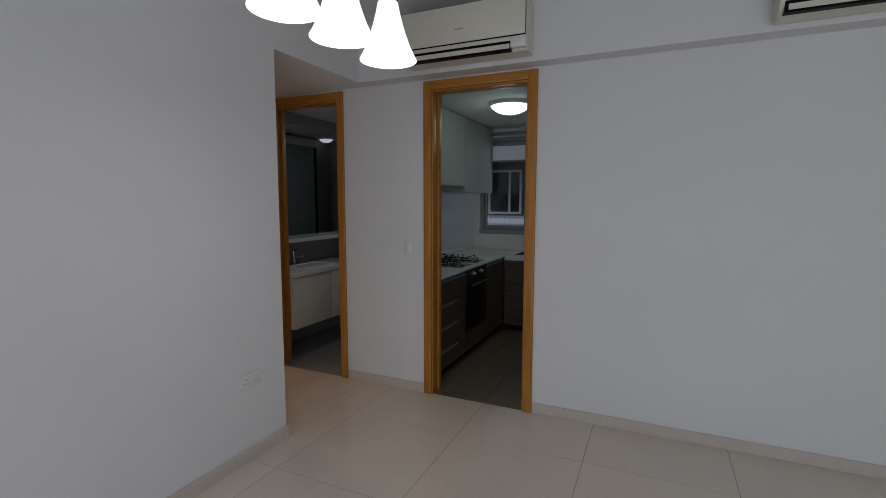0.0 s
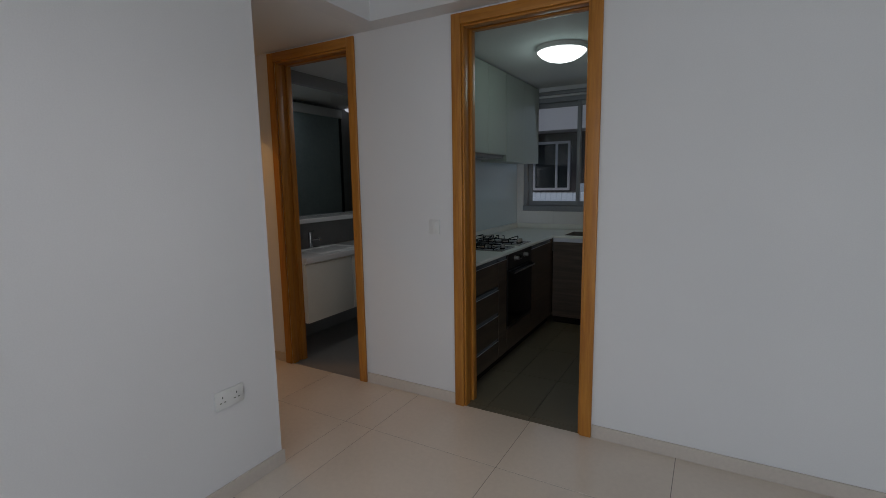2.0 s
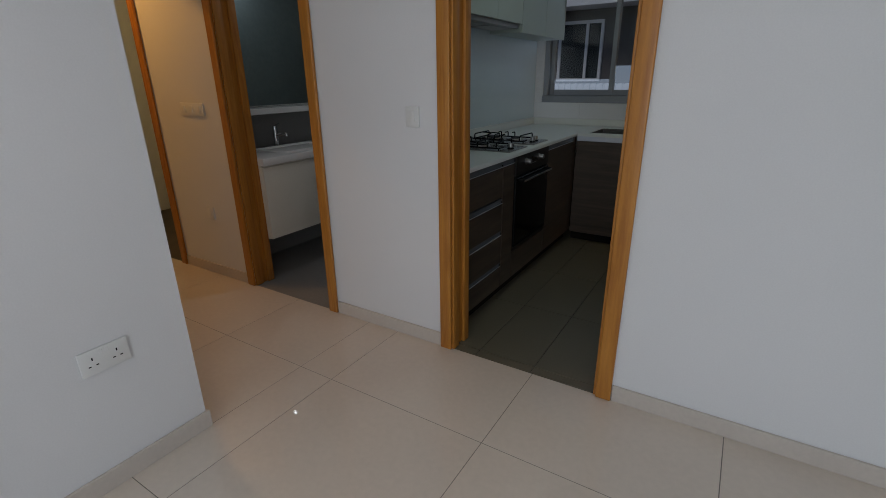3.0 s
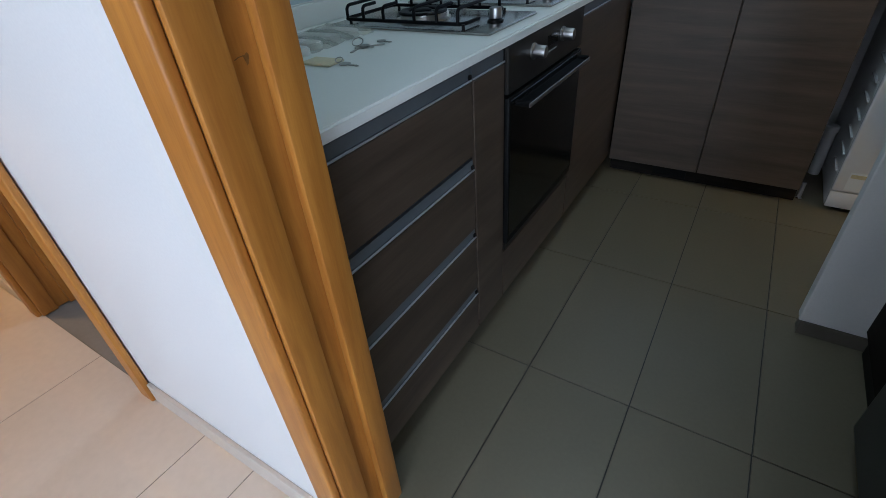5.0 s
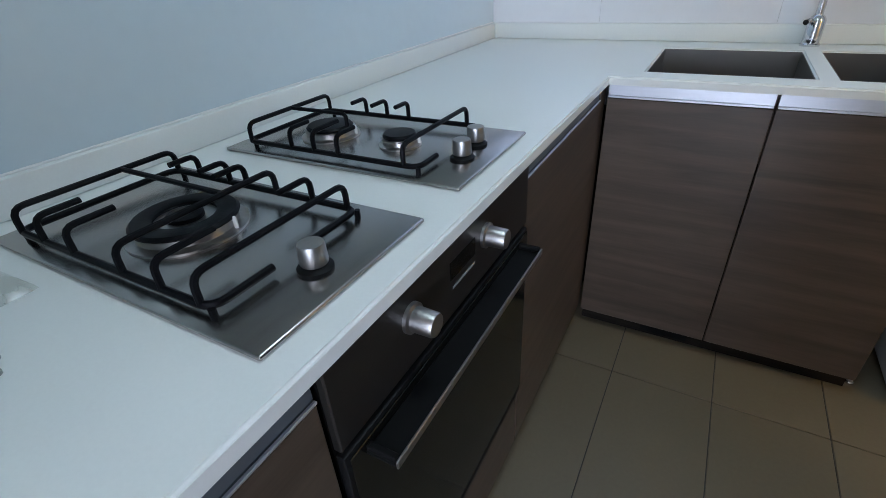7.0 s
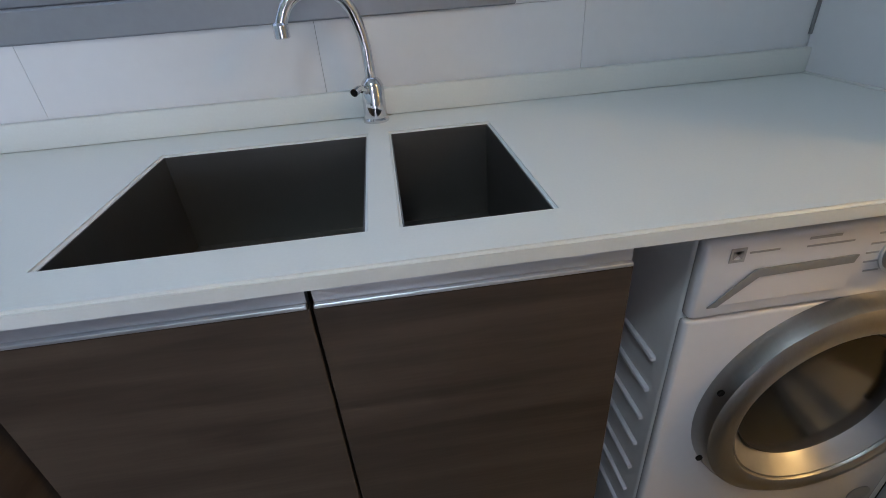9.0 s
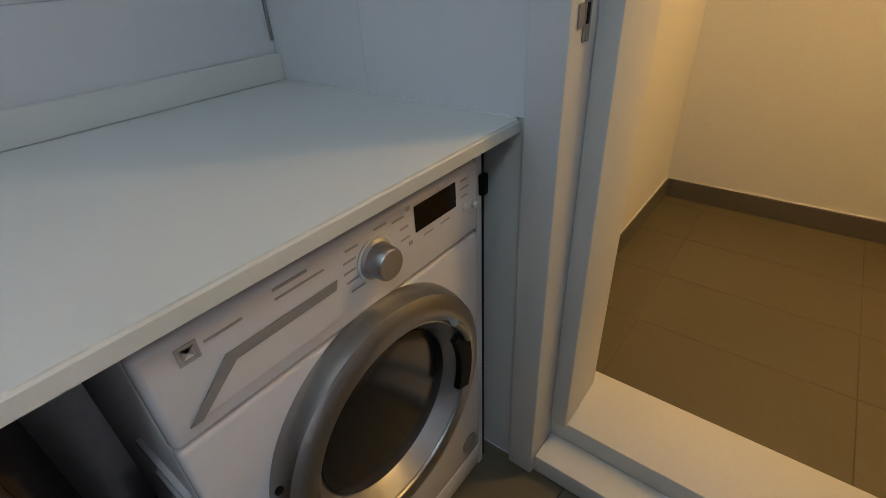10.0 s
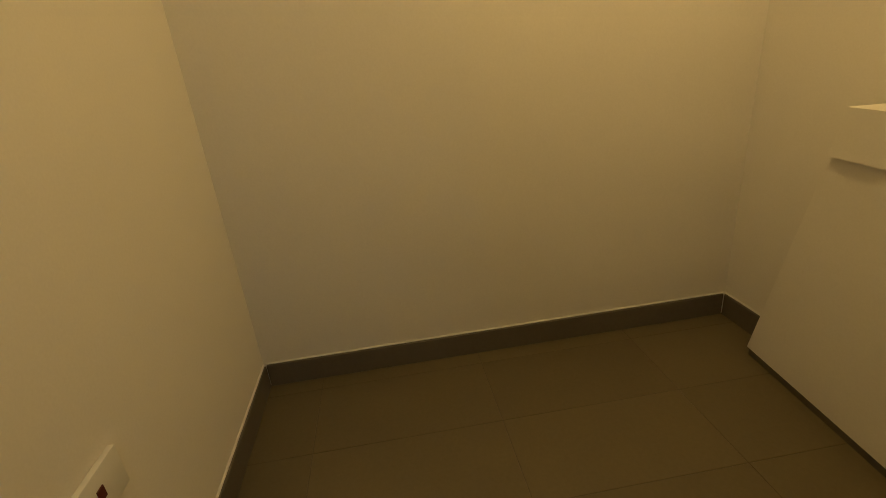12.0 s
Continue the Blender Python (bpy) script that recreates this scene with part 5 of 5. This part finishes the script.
tag = thing("key_tag", (0.256, 0.469, TOP), "pale wooden key tag with a small key ring", "key tag")
b = boxed(-0.039, 0.039, -0.025, 0.025, 0.0006, 0.006, 0.0015, 2)
b.transform(pose(0.256, 0.469, TOP, 0, 0, 3))
part("plate", b, TAG, tag)
part("ring", ring_at(0.296, 0.478, TOP + 0.008, 0.008, 25), KEY_METAL, tag, "thin steel ring")
key_blade(pose(0.314, 0.475, TOP, 0, 0, -4), 0.036, "short steel key beside a wooden tag")
kr = thing("key_ring", (0.235, 0.615, TOP), "steel split ring holding keys", "key ring")
part("ring", ring_at(0.230, 0.616, TOP + 0.010, 0.013, 30), KEY_METAL, kr)
key_blade(pose(0.248, 0.600, TOP, 0, 0, -74), 0.045, "steel key on a split ring")
key_blade(pose(0.250, 0.608, TOP, 0, 0, 48), 0.050, "steel key on a split ring")
key_blade(pose(0.258, 0.606, TOP + 0.0035, 0, 0, -8), 0.030, "steel key on a split ring")
key_blade(pose(0.256, 0.671, TOP, 0, 0, -3), 0.030, "short loose steel key", 0.011)

# paper stack
pp = thing("paper_stack", (0.12, 0.25, TOP), "stack of printed white papers on the worktop", "papers")
for k in range(7):
    b = boxed(-0.150, 0.150, -0.105, 0.105, 0.0006 + k * 0.0009, 0.0011 + k * 0.0009)
    b.transform(pose(0.098 + 0.0015 * k, 0.232 - 0.002 * k, TOP, 0, 0, 6 - 0.7 * k))
    sheet = part("sheet", b, PAPER, pp, smooth=False)
mm = pose(0.107, 0.220, TOP + 0.0066, 0, 0, 1.8)
for k in range(9):
    for j in range(2):
        b = boxed(-0.130 + j * 0.14, -0.130 + j * 0.14 + random.uniform(0.07, 0.12), -0.085 + k * 0.02, -0.079 + k * 0.02, 0, 0.0003)
        b.transform(mm)
        part("print_bar", b, INK, sheet, smooth=False)

# ---- yard things ----
ys = thing("wall_socket", (2.95, 2.10, 0.46), "white double wall socket in the yard", "socket")
part("plate", boxed(2.66, 2.955, 2.086, 2.0995, 0.458, 0.545, 0.003, 2), WHITE_PLASTIC, ys)
part("rocker_switch", boxed(2.874, 2.893, 2.0835, 2.0865, 0.492, 0.516, 0.001, 1), RED_SWITCH, ys, "dark red rocker switch")
for x in (2.76,):
    part("pin_slot", boxed(x - 0.004, x + 0.004, 2.0852, 2.0865, 0.505, 0.514), BLACK_PLASTIC, ys)
    part("pin_slot", boxed(x - 0.012, x - 0.005, 2.0852, 2.0865, 0.485, 0.490), BLACK_PLASTIC, ys)
    part("pin_slot", boxed(x + 0.005, x + 0.012, 2.0852, 2.0865, 0.485, 0.490), BLACK_PLASTIC, ys)
def askew(b):
    """Turns a mesh a little about the cabinet's far end, as it stands off the wall."""
    b.transform(Matrix.Translation((3.52, 0.318, 0)) @ Matrix.Rotation(radians(-6.0), 4, "Z") @ Matrix.Translation((-3.52, -0.318, 0)))
    return b


yc = thing("yard_cabinet", (3.0, 0.29, 0.015), "plain white low cabinet with an overhanging top band", "cabinet")
part("body", askew(prism(bmesh.new(), [(2.40, 0.045), (3.531, 0.045), (3.352, 0.785), (2.40, 0.785)], "y", 0.219, 0.318)), WALL_YARD, yc)
part("plinth", askew(boxed(2.41, 3.525, 0.219, 0.312, 0.0145, 0.045)), SKIRT_DARK, yc)
part("top_band", askew(prism(bmesh.new(), [(2.40, 0.786), (3.342, 0.786), (3.314, 0.918), (2.40, 0.918)], "y", 0.219, 0.335)), WALL_YARD, yc)
yl = thing("yard_lamp", (3.10, 0.92, 2.42), "small warm yard ceiling lamp", "lamp")
part("base", lathe(bmesh.new(), [(0.05, -0.03), (0.055, -0.026), (0.055, 0.0)], (3.10, 0.92, 2.42), "z", 28), WHITE_PLASTIC, yl)

# ---- tiles of the floors and of the window wall, last ----
TILE_MESH = {}


def tile_mesh(name, dx, dy, dz, mat, chamfer):
    key = (name, round(dx, 3), round(dy, 3), round(dz, 3))
    if key not in TILE_MESH:
        b = boxed(-dx / 2, dx / 2, -dy / 2, dy / 2, -dz / 2, dz / 2)
        bmesh.ops.bevel(b, geom=[e for e in b.edges], offset=chamfer, segments=1, affect="EDGES")
        me = bpy.data.meshes.new(name)
        b.to_mesh(me)
        b.free()
        me.materials.append(mat)
        TILE_MESH[key] = me
    return TILE_MESH[key]


def cuts(lo, hi, start, step):
    k = math.ceil((lo - start) / step)
    out = [lo]
    while start + k * step < hi:
        if start + k * step > lo + 0.02:
            out.append(start + k * step)
        k += 1
    return out + [hi]


def floor_tiles(parent, x0, x1, y0, y1, top, sx, px, sy, py, mat, gap, thick=0.008):
    xs, ys = cuts(x0, x1, sx, px), cuts(y0, y1, sy, py)
    for a, b in zip(xs, xs[1:]):
        for c, d in zip(ys, ys[1:]):
            if b - a < 0.015 or d - c < 0.015:
                continue
            ob = new("tile", tile_mesh("tile", b - a - gap, d - c - gap, thick, mat, 0.0008))
            ob.parent = parent
            ob.location = ((a + b) / 2, (c + d) / 2, top - thick / 2)


floor_tiles(floor_living, 0.0, 5.2, -6.5, 0.0, 0.0, 0.205, 0.793, -0.525, 0.793, FLOOR_TILE, 0.0028)
floor_tiles(floor_living, -3.6, 0.0, -1.015, 0.0, 0.0, 0.205, 0.793, -0.525, 0.793, FLOOR_TILE, 0.0028)
floor_tiles(floor_kitchen, -0.09, 2.065, 0.002, 2.64, 0.0, 0.688, 0.296, 0.648, 0.591, KITCHEN_TILE, 0.0034)
floor_tiles(floor_yard, 2.365, 3.81, 0.205, 2.10, 0.015, 2.770, 0.320, 1.889, 0.614, YARD_TILE, 0.0022)


def wall_tiles(parent, x0, x1, z0, z1, xs_start, mat):
    xs = cuts(x0, x1, xs_start, 0.578)
    for a, b in zip(xs, xs[1:]):
        if b - a < 0.015:
            continue
        ob = new("tile", tile_mesh("wall_tile", b - a - 0.0008, 0.008, z1 - z0 - 0.0008, mat, 0.0004))
        ob.name = "tile"
        ob.parent = parent
        ob.location = ((a + b) / 2, BACK + 0.004, (z0 + z1) / 2)


wall_tiles(wall_back, -0.10, 2.065, 0.80, 1.0999, 0.345, WALL_TILE)
wall_tiles(wall_back, WIN[1], 2.065, 1.10, 1.70, 0.345, WALL_TILE)
wall_tiles(wall_back, WIN[1], 2.065, 1.70, 2.449, 0.345, WALL_TILE)
wall_tiles(wall_back, WIN[0], WIN[1], 2.3401, 2.449, 0.345, WALL_TILE)


# tiles of the short wall beside the washer
solid("corner_seal", boxed(2.056, 2.0608, 2.632, 2.6395, 0.985, H_KIT), GREY_PLASTIC, label="grey sealant line in the tiled corner", category="sealant", kind="structure")
side = thing("tile_panel", (2.063, 2.3, 0.9), "white glazed tiles beside the washer", "wall tiles", kind="structure")
for y0, y1 in ((1.985, 2.345), (2.345, 2.638)):
    for z0, z1 in ((0.901, 1.70), (1.70, 2.449)):
        ob = new("tile", tile_mesh("side_tile", 0.0032, y1 - y0 - 0.0008, z1 - z0 - 0.0008, WALL_TILE, 0.0006))
        ob.name = "tile"
        ob.parent = side
        ob.location = Vector((2.0632, (y0 + y1) / 2, (z0 + z1) / 2)) - side.location
